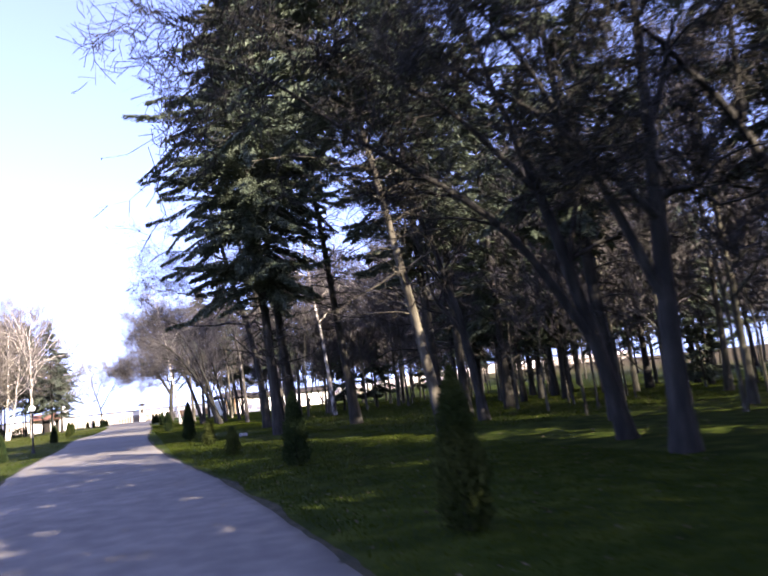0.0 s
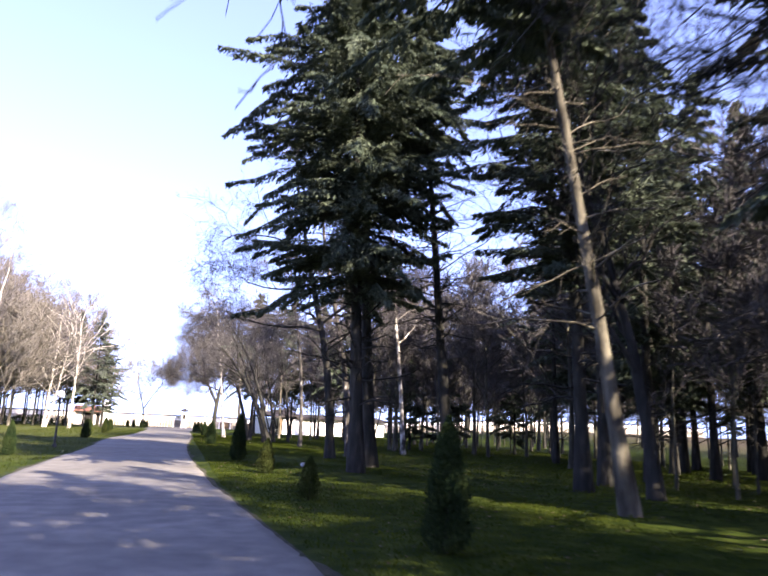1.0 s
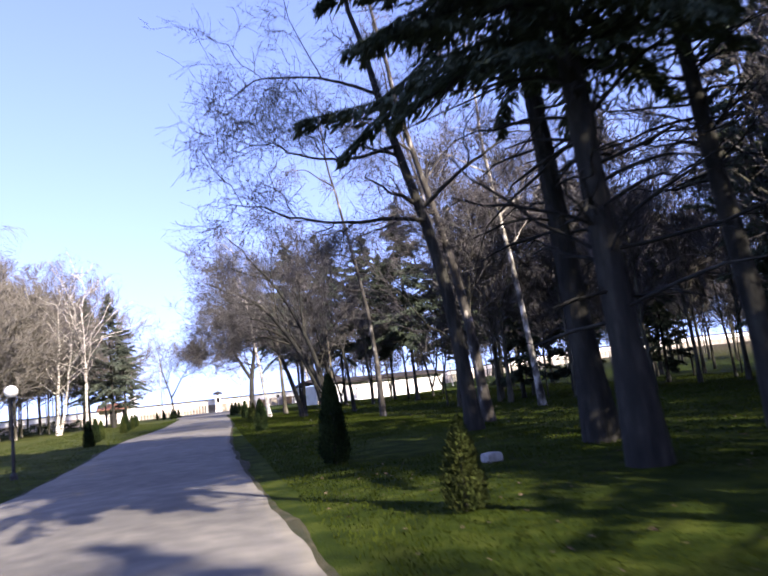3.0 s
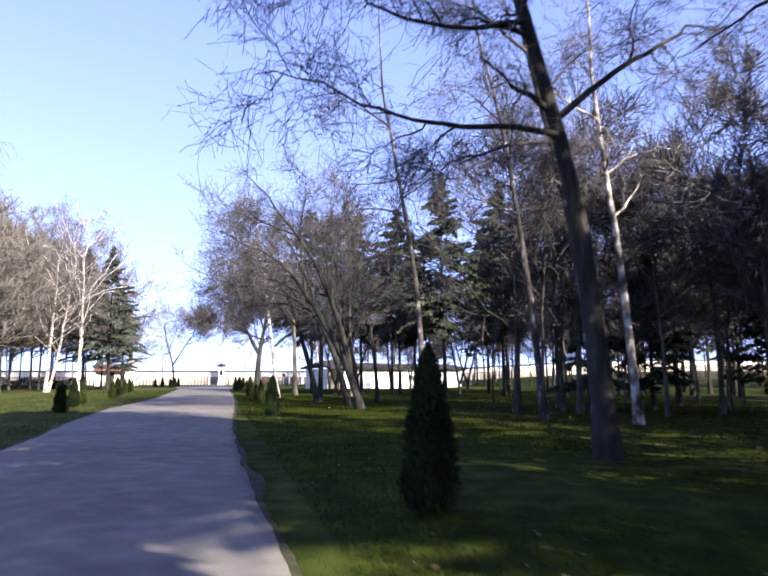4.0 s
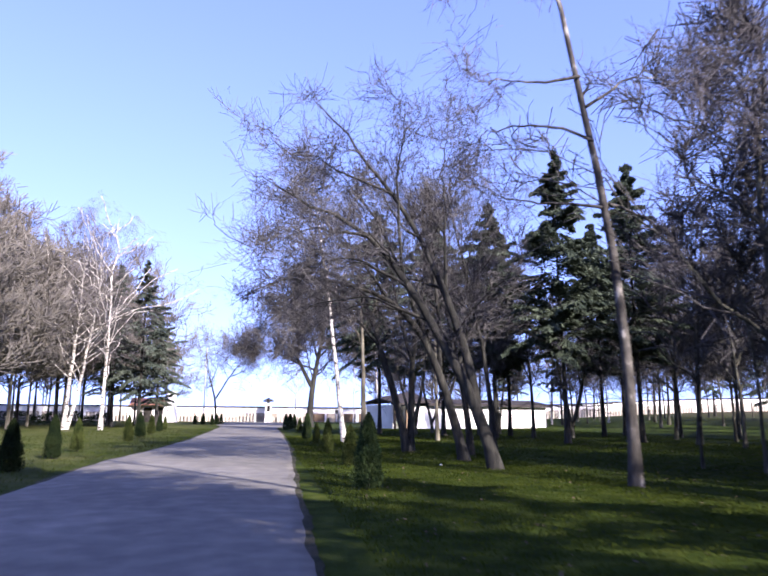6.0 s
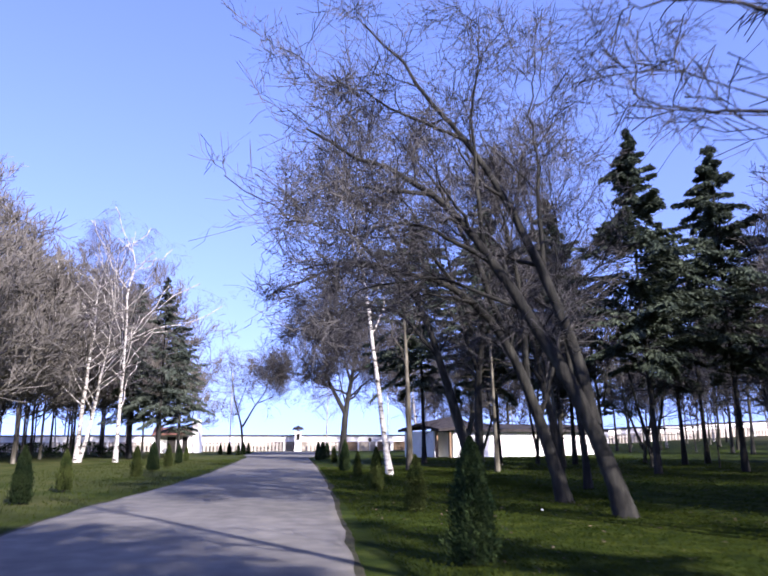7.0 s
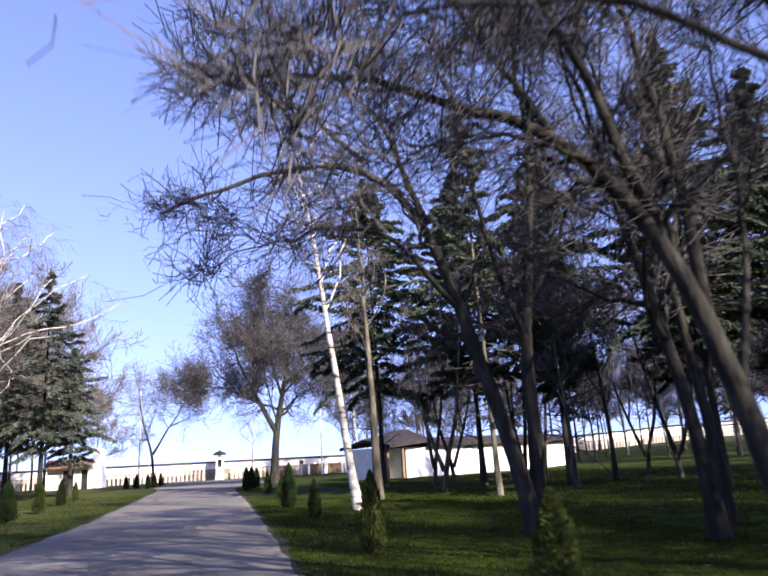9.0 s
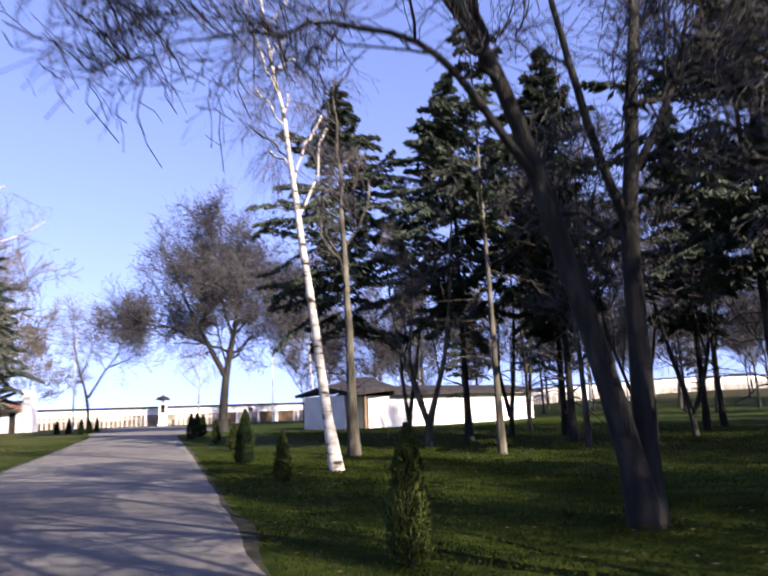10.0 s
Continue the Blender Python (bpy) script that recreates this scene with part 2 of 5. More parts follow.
def part_of(name, me, parent=None, label=""):
    ob = new(name, me)
    if parent:
        ob.parent = parent
    if label:
        ob["label"] = label
    return ob


def box(bm, x0, x1, y0, y1, z0, z1, bevel=0.0):
    """Adds a block, with worn edges where bevel is given."""
    vs = bmesh.ops.create_cube(bm, size=1)["verts"]
    bmesh.ops.scale(bm, vec=(x1 - x0, y1 - y0, z1 - z0), verts=vs)
    bmesh.ops.translate(bm, vec=((x0 + x1) / 2, (y0 + y1) / 2, (z0 + z1) / 2), verts=vs)
    if bevel:
        es = list({e for v in vs for e in v.link_edges})
        bmesh.ops.bevel(bm, geom=es, offset=bevel, segments=1, affect="EDGES")
    return bm


def lathe(bm, profile, n=12, at=(0, 0)):
    """Adds a turned body from (radius, height) pairs."""
    rings = []
    for r, z in profile:
        rings.append([bm.verts.new((at[0] + r * math.cos(6.2832 * i / n), at[1] + r * math.sin(6.2832 * i / n), z)) for i in range(n)])
    for a, b in zip(rings, rings[1:]):
        for i in range(n):
            bm.faces.new((a[i], a[(i + 1) % n], b[(i + 1) % n], b[i]))
    bm.faces.new(rings[0][::-1])
    bm.faces.new(rings[-1])
    return bm


def thing(name, x, y, z, label, category, group="", kind=""):
    ob = new(name)
    ob.matrix_basis = pose(x, y, z)
    ob.empty_display_size = 0.2
    return tagged(ob, label, category, group, kind)


# ---- growing things ----
class Mass:
    """Gathers quads of one part."""

    def __init__(self):
        self.v, self.f, self.n = [], [], 0

    def add(self, v, f):
        self.v.append(v.reshape(-1, 3))
        self.f.append(f + self.n)
        self.n += len(self.v[-1])
        return self

    def mesh(self, name, mat, smooth=True):
        return mesh_of(name, np.concatenate(self.v), np.concatenate(self.f), [mat], smooth=smooth)


def unit(a):
    return a / np.maximum(np.linalg.norm(a, axis=-1, keepdims=True), 1e-9)


def tubes(mass, P, R, n):
    """Tapered tubes round M lines of k points."""
    M, k, _ = P.shape
    T = unit(np.gradient(P, axis=1))
    ref = np.where(np.abs(T[:, :1, 2:]) > 0.9, [[[1.0, 0, 0]]], [[[0, 0, 1.0]]])
    U = unit(np.cross(T, np.broadcast_to(ref, T.shape)))
    W = np.cross(T, U)
    a = np.arange(n) * 2 * np.pi / n
    V = P[:, :, None] + R[:, :, None, None] * (np.cos(a)[:, None] * U[:, :, None] + np.sin(a)[:, None] * W[:, :, None])
    base = (np.arange(M) * k * n)[:, None, None]
    i, j = np.arange(k - 1)[None, :, None] * n, np.arange(n)[None, None]
    jn = (j + 1) % n
    F = np.stack([base + i + j, base + i + jn, base + i + n + jn, base + i + n + j], -1).reshape(-1, 4)
    return mass.add(V, F)


def children(rng, P, R, count, s0, s1, angle, length, k, bias, rfac, wig=0.12, taper=0.35, up_start=0.0):
    """Side shoots of the lines P: count each, between shares s0 and s1 of the line, at an angle from it; bias bends them."""
    M, K, _ = P.shape
    s = s0 + (s1 - s0) * (np.arange(count)[None] + rng.random((M, count))) / count
    q = s * (K - 1)
    i = np.clip(q.astype(int), 0, K - 2)
    f = (q - i)[..., None]
    m = np.arange(M)[:, None]
    a, b = P[m, i], P[m, i + 1]
    start, tang = a * (1 - f) + b * f, unit(b - a)
    rad = R[m, i] * (1 - f[..., 0]) + R[m, i + 1] * f[..., 0]
    side = unit(np.cross(tang, rng.normal(size=tang.shape)))
    ang = np.radians(angle) * (0.7 + 0.6 * rng.random((M, count, 1)))
    d = unit(tang * np.cos(ang) + side * np.sin(ang) + np.array([0, 0, up_start]))
    whole = np.linalg.norm(np.diff(P, axis=1), axis=-1).sum(1)[:, None]
    L = (length(s) if callable(length) else length * whole * (1.15 - 0.6 * s)) * (0.65 + 0.6 * rng.random((M, count)))
    d, start, L, rad = d.reshape(-1, 3), start.reshape(-1, 3), L.reshape(-1), rad.reshape(-1)
    u = np.linspace(0, 1, k)[None, :, None]
    w = np.cumsum(rng.normal(size=(len(d), k, 3)), axis=1) * wig / math.sqrt(k)
    w[:, 0] = 0
    pts = start[:, None] + L[:, None, None] * (d[:, None] * u + np.array(bias) * u * u + w * u)
    r0 = np.minimum(rad * rfac, 0.6 * rad + 0.002)
    rr = r0[:, None] * (1 - (1 - taper) * np.linspace(0, 1, k)[None])
    return pts, rr


def stem(rng, height, r, lean=(0, 0), k=12, wig=0.25, bow=0.0, power=1.0, tip=0.12):
    """The line of a trunk, leaning by so many metres at its top, flared at the foot."""
    u = np.linspace(0, 1, k)
    w = np.cumsum(rng.normal(size=(k, 2)), axis=0) * wig / k
    P = np.zeros((1, k, 3))
    P[0, :, 0] = lean[0] * u**power + w[:, 0] * u * 3 + bow * np.sin(np.pi * u)
    P[0, :, 1] = lean[1] * u**power + w[:, 1] * u * 3
    P[0, :, 2] = height * u - 0.15 * (u == 0)
    R = r * (1 - (1 - tip) * u**0.9)
    R[0] *= 1.45
    R[1] = max(R[1], R[1] * 1.05)
    return P, R[None]


def blades(mass, C, D, S, L, Wd):
    """Flat pointed leaves: centres, directions, side vectors, lengths and widths."""
    L, Wd = L[:, None], Wd[:, None]
    V = np.stack([C - D * L * 0.5, C + S * Wd * 0.5, C + D * L * 0.5, C - S * Wd * 0.5], 1)
    F = np.arange(len(C) * 4).reshape(-1, 4)
    return mass.add(V, F)


def ribbons(mass, rng, P, R):
    """Thin flat strips along M lines of k points, for the finest twigs."""
    M, k, _ = P.shape
    T = unit(np.gradient(P, axis=1))
    S = unit(np.cross(T, np.broadcast_to(rng.normal(size=(M, 1, 3)), T.shape))) * R[..., None]
    V = np.stack([P - S, P + S], 2)
    base = (np.arange(M) * k * 2)[:, None]
    i = np.arange(k - 1)[None] * 2
    F = np.stack([base + i, base + i + 1, base + i + 3, base + i + 2], -1).reshape(-1, 4)
    return mass.add(V, F)


def bare_tree(name, seed, height, r, lean=(0, 0), fork=0.25, limbs=9, spread=0.55, twigs=(9, 7, 5), bark=None, twig_mat=None, twin=None, power=1.4, limb_angle=42, up=0.25, droop=0.0, sides=8, twig_len=0.34, fine=0.0035, bow=0.0, lite=False, pull=(0, 0), gnarl=1.0):
    """Meshes of a leafless tree: trunk with limbs, and a crown of branches and twigs."""
    rng = np.random.default_rng(seed)
    trunk, crown = Mass(), Mass()
    P, R = stem(rng, height, r, lean, 14, 0.5, bow, power)
    tubes(trunk, P, R, sides)
    if twin:
        P2, R2 = stem(rng, height * 0.93, r * 0.85, twin, 14, 0.6, -0.3, 0.9)
        P2[0, :, 0] += r * 1.1
        tubes(trunk, P2, R2, sides)
        P, R = np.concatenate([P, P2]), np.concatenate([R, R2])
    A, RA = children(rng, P, R, limbs, fork, 0.97, limb_angle, lambda s: spread * height * (1.05 - 0.75 * s), 9, (pull[0], pull[1], up), 0.62, 0.3 * gnarl, 0.1)
    tubes(trunk, A, np.maximum(RA, 0.012), 5)
    B, RB = children(rng, A, RA, twigs[0], 0.15, 1.0, 42 * gnarl, 0.42, 4 if lite else 6, (0, 0, up * 0.6 - droop), 0.6, 0.2 * gnarl, 0.3, 0.1)
    tubes(crown, B, np.maximum(RB, fine * 1.8), 3)
    C, RC = children(rng, B, RB, twigs[1], 0.1, 1.0, 40 * gnarl, 0.45, 3 if lite else 4, (0, 0, 0.12 - droop * 1.5), 0.6, 0.18 * gnarl, 0.4, 0.05)
    ribbons(crown, rng, C, np.maximum(RC, fine * 1.5))
    if twigs[2]:
        E, RE = children(rng, C, RC, twigs[2], 0.1, 1.0, 38 * gnarl, lambda s: twig_len * (1.1 - 0.4 * s), 2 if lite else 3, (0, 0, 0.16 - droop), 0.6, 0.12 if lite else 0.3, 0.4)
        ribbons(crown, rng, E, np.maximum(RE, fine * 1.2))
    return trunk.mesh("trunk", bark or M_BARK), crown.mesh("crown", twig_mat or M_TWIG)


def birch_tree(name, seed, height, r, lean=(0, 0), fork=0.32, limbs=22, twigs=(6, 6, 4), bark=None, twin=False, hang=0.5, power=1.0, spread=0.3, fine=0.0035, wig=0.45, pale_limbs=False, angle=52, limb_up=0.12, thick=0.42):
    """Meshes of a birch: a white stem, rising limbs and long hanging twigs."""
    rng = np.random.default_rng(seed)
    trunk, crown = Mass(), Mass()
    P, R = stem(rng, height, r, lean, 14, wig, 0, power, 0.08)
    tubes(trunk, P, R, 9)
    if twin:
        P2, R2 = stem(rng, height * 0.9, r * 0.8, (lean[0] + 1.5, lean[1] + 0.5), 14, wig, 0.35, 0.8, 0.08)
        P2[0, :, 0] += r
        tubes(trunk, P2, R2, 9)
        P, R = np.concatenate([P, P2]), np.concatenate([R, R2])
    A, RA = children(rng, P, R, limbs, fork, 0.98, angle, lambda s: spread * height * (1.15 - 0.95 * s), 8, (0, 0, limb_up), thick, 0.16, 0.2, 0.15)
    tubes(trunk if pale_limbs else crown, A, np.maximum(RA, 0.035 if pale_limbs else 0.01), 5)
    B, RB = children(rng, A, RA, twigs[0], 0.2, 1.0, 45, 0.38, 5, (0, 0, -0.1), 0.55, 0.16, 0.3)
    tubes(crown, B, np.maximum(RB, fine * 1.7), 3)
    C, RC = children(rng, B, RB, twigs[1], 0.1, 1.0, 45, lambda s: 0.75 + 0 * s, 4, (0, 0, -hang), 0.6, 0.1, 0.4)
    ribbons(crown, rng, C, np.maximum(RC, fine * 1.4))
    if twigs[2]:
        E, RE = children(rng, C, RC, twigs[2], 0.1, 1.0, 35, lambda s: 0.5 + 0 * s, 3, (0, 0, -hang), 0.6, 0.08, 0.4)
        ribbons(crown, rng, E, np.maximum(RE, fine * 1.1))
    return trunk.mesh("trunk", bark or M_BIRCH), crown.mesh("crown", M_BIRCH_TWIG)


def shaped_tree(seed, stems, limbs=7, length=2.2, twigs=(8, 7, 5), bark=None, twig_mat=None, angle=48, up=0.12, droop=0.0, pull=(0, 0), start=0.3, fine=0.006, twig_len=0.5, wig=0.2, hang=0.0):
    """Meshes of a leafless tree whose stems and main limbs follow given lines: each a radius and a few (x, y, z)."""
    rng = np.random.default_rng(seed)
    trunk, crown = Mass(), Mass()
    lines, radii = [], []
    for r, pts in stems:
        q = np.array([p if len(p) == 3 else (p[0], 0, p[1]) for p in pts], float)
        d = np.r_[0, np.cumsum(np.linalg.norm(np.diff(q, axis=0), axis=1))]
        u = np.linspace(0, 1, 18)
        c = np.stack([np.interp(u * d[-1], d, q[:, i]) for i in range(3)], -1)
        for _ in range(3):
            c[1:-1] = 0.25 * c[:-2] + 0.5 * c[1:-1] + 0.25 * c[2:]
        w = np.cumsum(rng.normal(size=(18, 3)), axis=0) * (wig if r > 0.1 else 2.2 * wig) / 18
        c += (w - w[:1]) * np.minimum(u * 3, 1)[:, None]
        rr = r * (1 - 0.88 * u**0.9)
        if q[0, 2] < 0.1:
            c[0, 2] -= 0.15
            rr[0] *= 1.4
        if q[0, 2] > 0.1 or r > 0.1:
            c[12:] += np.cumsum(rng.normal(size=(6, 3)), axis=0) * 0.07
        lines.append(c)
        radii.append(rr)
    P, R = np.array(lines), np.array(radii)
    tubes(trunk, P, R, 9)
    A, RA = children(rng, P, R, limbs, start, 1.0, angle, lambda s: length * (1.15 - 0.55 * s), 8, (pull[0], pull[1], up), 0.55, 0.4, 0.15)
    tubes(trunk, A, np.maximum(RA, 0.011), 5)
    B, RB = children(rng, A, RA, twigs[0], 0.12, 1.0, 46, 0.48, 6, (0, 0, up * 0.5 - droop), 0.6, 0.42, 0.3, 0.05)
    tubes(crown, B, np.maximum(RB, fine * 1.5), 3)
    C, RC = children(rng, B, RB, twigs[1], 0.1, 1.0, 44, (lambda s: hang + 0 * s) if hang else 0.6, 5, (0, 0, 0.14 - droop * 1.5), 0.6, 0.42, 0.4)
    ribbons(crown, rng, C, np.maximum(RC, fine * 1.2))
    E, RE = children(rng, C, RC, twigs[2], 0.1, 1.0, 42, lambda s: twig_len * (1.1 - 0.4 * s), 3, (0, 0, 0.16 - droop * 1.5), 0.6, 0.4, 0.4)
    ribbons(crown, rng, E, np.maximum(RE, fine))
    return trunk.mesh("trunk", bark or M_BARK), crown.mesh("crown", twig_mat or M_TWIG)


def spruce_tree(name, seed, height, r, radius, base=0.15, whorls=90, sprays=90, lean=(0, 0), dead=0, dead_to=0.5, bark=None, needles=None, droop=0.22, blade=(0.34, 0.10), peak=0.25, tip=0.05, low=0.55):
    """Meshes of a spruce or pine: straight stem, tiers of boughs with needle sprays, dead snags below."""
    rng = np.random.default_rng(seed)
    trunk, crown = Mass(), Mass()
    P, R = stem(rng, height, r, lean, 14, 0.12, 0, 1.0, tip)
    tubes(trunk, P, R, 9)

    def reach(s):
        x = np.clip((s - base) / (1 - base), 0, 1)
        return radius * np.minimum(low + x / max(peak, 0.01) * (1 - low), 1.0) * np.clip((1 - x) / (1 - peak), 0.03, 1) + 0.1

    A, RA = children(rng, P, R, whorls, base, 0.995, 84, reach, 6, (0, 0, -droop), 0.3, 0.1, 0.3, 0.1)
    tubes(crown, A, np.clip(RA, 0.008, 0.045), 3)
    m = len(A)
    s = 0.12 + 0.9 * rng.random((m, sprays)) ** 0.75
    q = np.clip(s * 5, 0, 4.999)
    i = q.astype(int)
    f = (q - i)[..., None]
    idx = np.arange(m)[:, None]
    C = A[idx, i] * (1 - f) + A[idx, i + 1] * f
    T = unit(A[idx, i + 1] - A[idx, i])
    lat = unit(np.cross(T, [0, 0, 1.0]))
    L = np.linalg.norm(A[:, -1] - A[:, 0], axis=1)[:, None, None]
    off = rng.normal(size=s.shape)[..., None] * 0.17 * np.clip(L, 0.3, 3) * (1.1 - s[..., None])
    C = C + lat * off + np.array([0, 0, -1]) * (np.abs(off) * 0.45 + 0.12 * rng.random(s.shape)[..., None])
    D = unit(T * 0.8 + lat * np.sign(off) * 0.7 + rng.normal(size=C.shape) * 0.35 + np.array([0, 0, -0.35]))
    S = unit(np.cross(D, rng.normal(size=C.shape) * 0.6 + np.array([0, 0, 1.0])))
    n = C.shape[0] * C.shape[1]
    blades(crown, C.reshape(-1, 3), D.reshape(-1, 3), S.reshape(-1, 3), blade[0] * (0.6 + 0.8 * rng.random(n)), blade[1] * (0.6 + 0.8 * rng.random(n)))
    me_t, me_c = trunk.mesh("trunk", bark or M_BARK), crown.mesh("crown", needles or M_NEEDLE, False)
    me_d = None
    if dead:
        snag = Mass()
        A, RA = children(rng, P, R, dead, base * 0.35, dead_to, 80, lambda s: 1.3 + 1.6 * rng.random(s.shape), 6, (0, 0, -0.16), 0.22, 0.16, 0.25, 0.1)
        tubes(snag, A, np.clip(RA, 0.008, 0.03), 4)
        B, RB = children(rng, A, RA, 7, 0.25, 1.0, 45, 0.3, 3, (0, 0, -0.1), 0.5, 0.15, 0.4)
        tubes(snag, B, np.maximum(RB, 0.004), 3)
        me_d = snag.mesh("lower_crown", bark or M_BARK)
    return me_t, me_c, me_d


def thuja(seed, height, radius, open_=0.0):
    """Meshes of a small columnar thuja: a short stem and upright flat sprays round a dense heart."""
    rng = np.random.default_rng(seed)
    st, crown = Mass(), Mass()
    P, R = stem(rng, height * 0.8, 0.035, (0, 0), 6, 0.05)
    tubes(st, P, R, 6)
    n = int(10500 * max(height, 0.8) / 1.5 * (1 - 0.5 * open_))
    u = rng.random(n) ** 0.9
    prof = radius * np.minimum((u + 0.12) / 0.25, 1) ** 0.5 * np.clip(1 - u**1.6, 0.0, 1) ** 0.7
    lump = 1 + 0.07 * np.sin(u * 17 + seed) + 0.10 * rng.normal(size=n)
    a = rng.random(n) * 2 * np.pi
    depth = 1 - 0.55 * rng.random(n) ** 2
    rr = prof * lump * depth * (1 + 0.16 * np.sin(2 * a + seed) + 0.12 * np.sin(5 * a + 3 * u))
    C = np.stack([rr * np.cos(a), rr * np.sin(a), 0.06 + u * height * 0.97], -1)
    out = np.stack([np.cos(a), np.sin(a), 0 * a], -1)
    D = unit(np.array([0, 0, 1.0]) + out * 0.45 + rng.normal(size=(n, 3)) * 0.3)
    S = unit(np.cross(D, rng.normal(size=(n, 3))))
    blades(crown, C, D, S, 0.045 + 0.045 * rng.random(n), 0.014 + 0.012 * rng.random(n))
    return st.mesh("stem", M_BARK), crown.mesh("foliage", M_THUJA_OLIVE if open_ else M_THUJA, False)


def plant(name, meshes, x, y, label, category="tree", group="", turn=0.0, scale=1.0, z=None):
    """Stands a tree made of part meshes at a place."""
    ob = thing(name, x, y, gz(x, y) if z is None else z, label, category, group)
    ob.matrix_basis = pose(x, y, gz(x, y) if z is None else z, 0, 0, turn)
    ob.scale = (scale, scale, scale)
    for me in meshes:
        if me:
            part_of(me.name.split(".")[0], me, ob)
    return ob


# ---- ground, one sheet to the horizon ----
def axis_steps(stops):
    out = []
    for (a, b, step) in stops:
        out += list(np.arange(a, b, step))
    return np.array(out + [stops[-1][1]], float)


gx = axis_steps([(-2500, -300, 440), (-300, -60, 40), (-60, -20, 5), (-20, -6, 2), (-6, 16, 0.8), (16, 40, 3), (40, 130, 6), (130, 400, 45), (400, 2500, 420)])
gy = axis_steps([(-2500, -200, 460), (-200, -20, 30), (-20, 110, 1.3), (110, 200, 4), (200, 500, 50), (500, 2900, 400)])
X, Y = np.meshgrid(gx, gy, indexing="ij")
Z = np.vectorize(gz)(X, Y)
for ix in range(len(gx)):
    for iy in range(len(gy)):
        x, y = gx[ix], gy[iy]
        off_road = min(max((abs(x + 1.65) - 3.0) / 1.5, 0), 1)
        if abs(x) < 60 and -30 < y < 150:
            Z[ix, iy] += off_road * (0.05 * noise.noise((x * 0.35, y * 0.35, 0)) + 0.07 * noise.noise((x * 0.09, y * 0.09, 5)))
        if y > 165:
            Z[ix, iy] -= min((y - 165) * 0.02, 6)
nx, ny = len(gx), len(gy)
gi = np.arange(nx * ny).reshape(nx, ny)
GF = np.stack([gi[:-1, :-1], gi[1:, :-1], gi[1:, 1:], gi[:-1, 1:]], -1).reshape(-1, 4)
ground = new("ground", mesh_of("ground", np.stack([X, Y, Z], -1).reshape(-1, 3), GF, [M_GRASS], smooth=True))
tagged(ground, "short green spring grass with bare patches in a park", "ground", kind="structure")

# road: worn grey asphalt with ragged edges that wander, widening to the forecourt at its far end
def edge(y, stops, shifts):
    """The wandering line of one edge of the drive, eased between its stops."""
    near = y + np.linspace(-5, 5, 11)
    return float(np.interp(near, stops, shifts).mean())


def right_edge(y):
    return edge(y, (-25, 12, 20, 25, 31, 38, 45, 52, 60, 67, 73, 82, 96, 115), (2.05, 1.85, 1.45, 0.98, 0.82, 0.58, 0.46, 0.5, 0.68, 0.9, 1.1, 1.2, 1.32, 1.3))


def left_edge(y):
    return edge(y, (-25, 12, 21, 29, 47, 56, 63, 68, 73, 87, 115), (-3.4, -3.5, -3.7, -4.4, -4.5, -4.95, -5.25, -5.3, -4.7, -4.35, -4.6))


rv, rf = [], []
ys = np.arange(-25, 155.1, 0.25)
across = (0, 0.012, 0.05, 0.2, 0.35, 0.5, 0.65, 0.8, 0.95, 0.988, 1)
for k, y in enumerate(ys):
    ragged = 0.07 * noise.noise((y * 0.7, 0, 0)) + 0.05 * noise.noise((y * 0.2, 3, 0)) + 0.03 * noise.noise((y * 2.1, 5, 0))
    ragged_l = 0.10 * noise.noise((y * 0.6, 7, 0)) + 0.10 * noise.noise((y * 0.17, 9, 0)) + 0.03 * noise.noise((y * 2.1, 8, 0))
    wide = min(max((y - 115) / 16, 0), 1) ** 2
    left, right = left_edge(y) + ragged_l - 1.2 * wide, right_edge(y) + ragged + 4.0 * wide
    for j, s in enumerate(across):
        x = left + (right - left) * s
        rv.append((x, y, gz(x, y) + 0.012 + 0.035 * (1 - (2 * s - 1) ** 2) + (-0.09 if j in (0, 10) else 0.012)))
    if k:
        for j in range(10):
            a = (k - 1) * 11 + j
            rf.append((a, a + 1, a + 12, a + 11))
road = new("road", mesh_of("road", rv, rf, [M_ROAD], smooth=True))
tagged(road, "narrow worn grey asphalt park drive with ragged edges", "road", kind="structure")


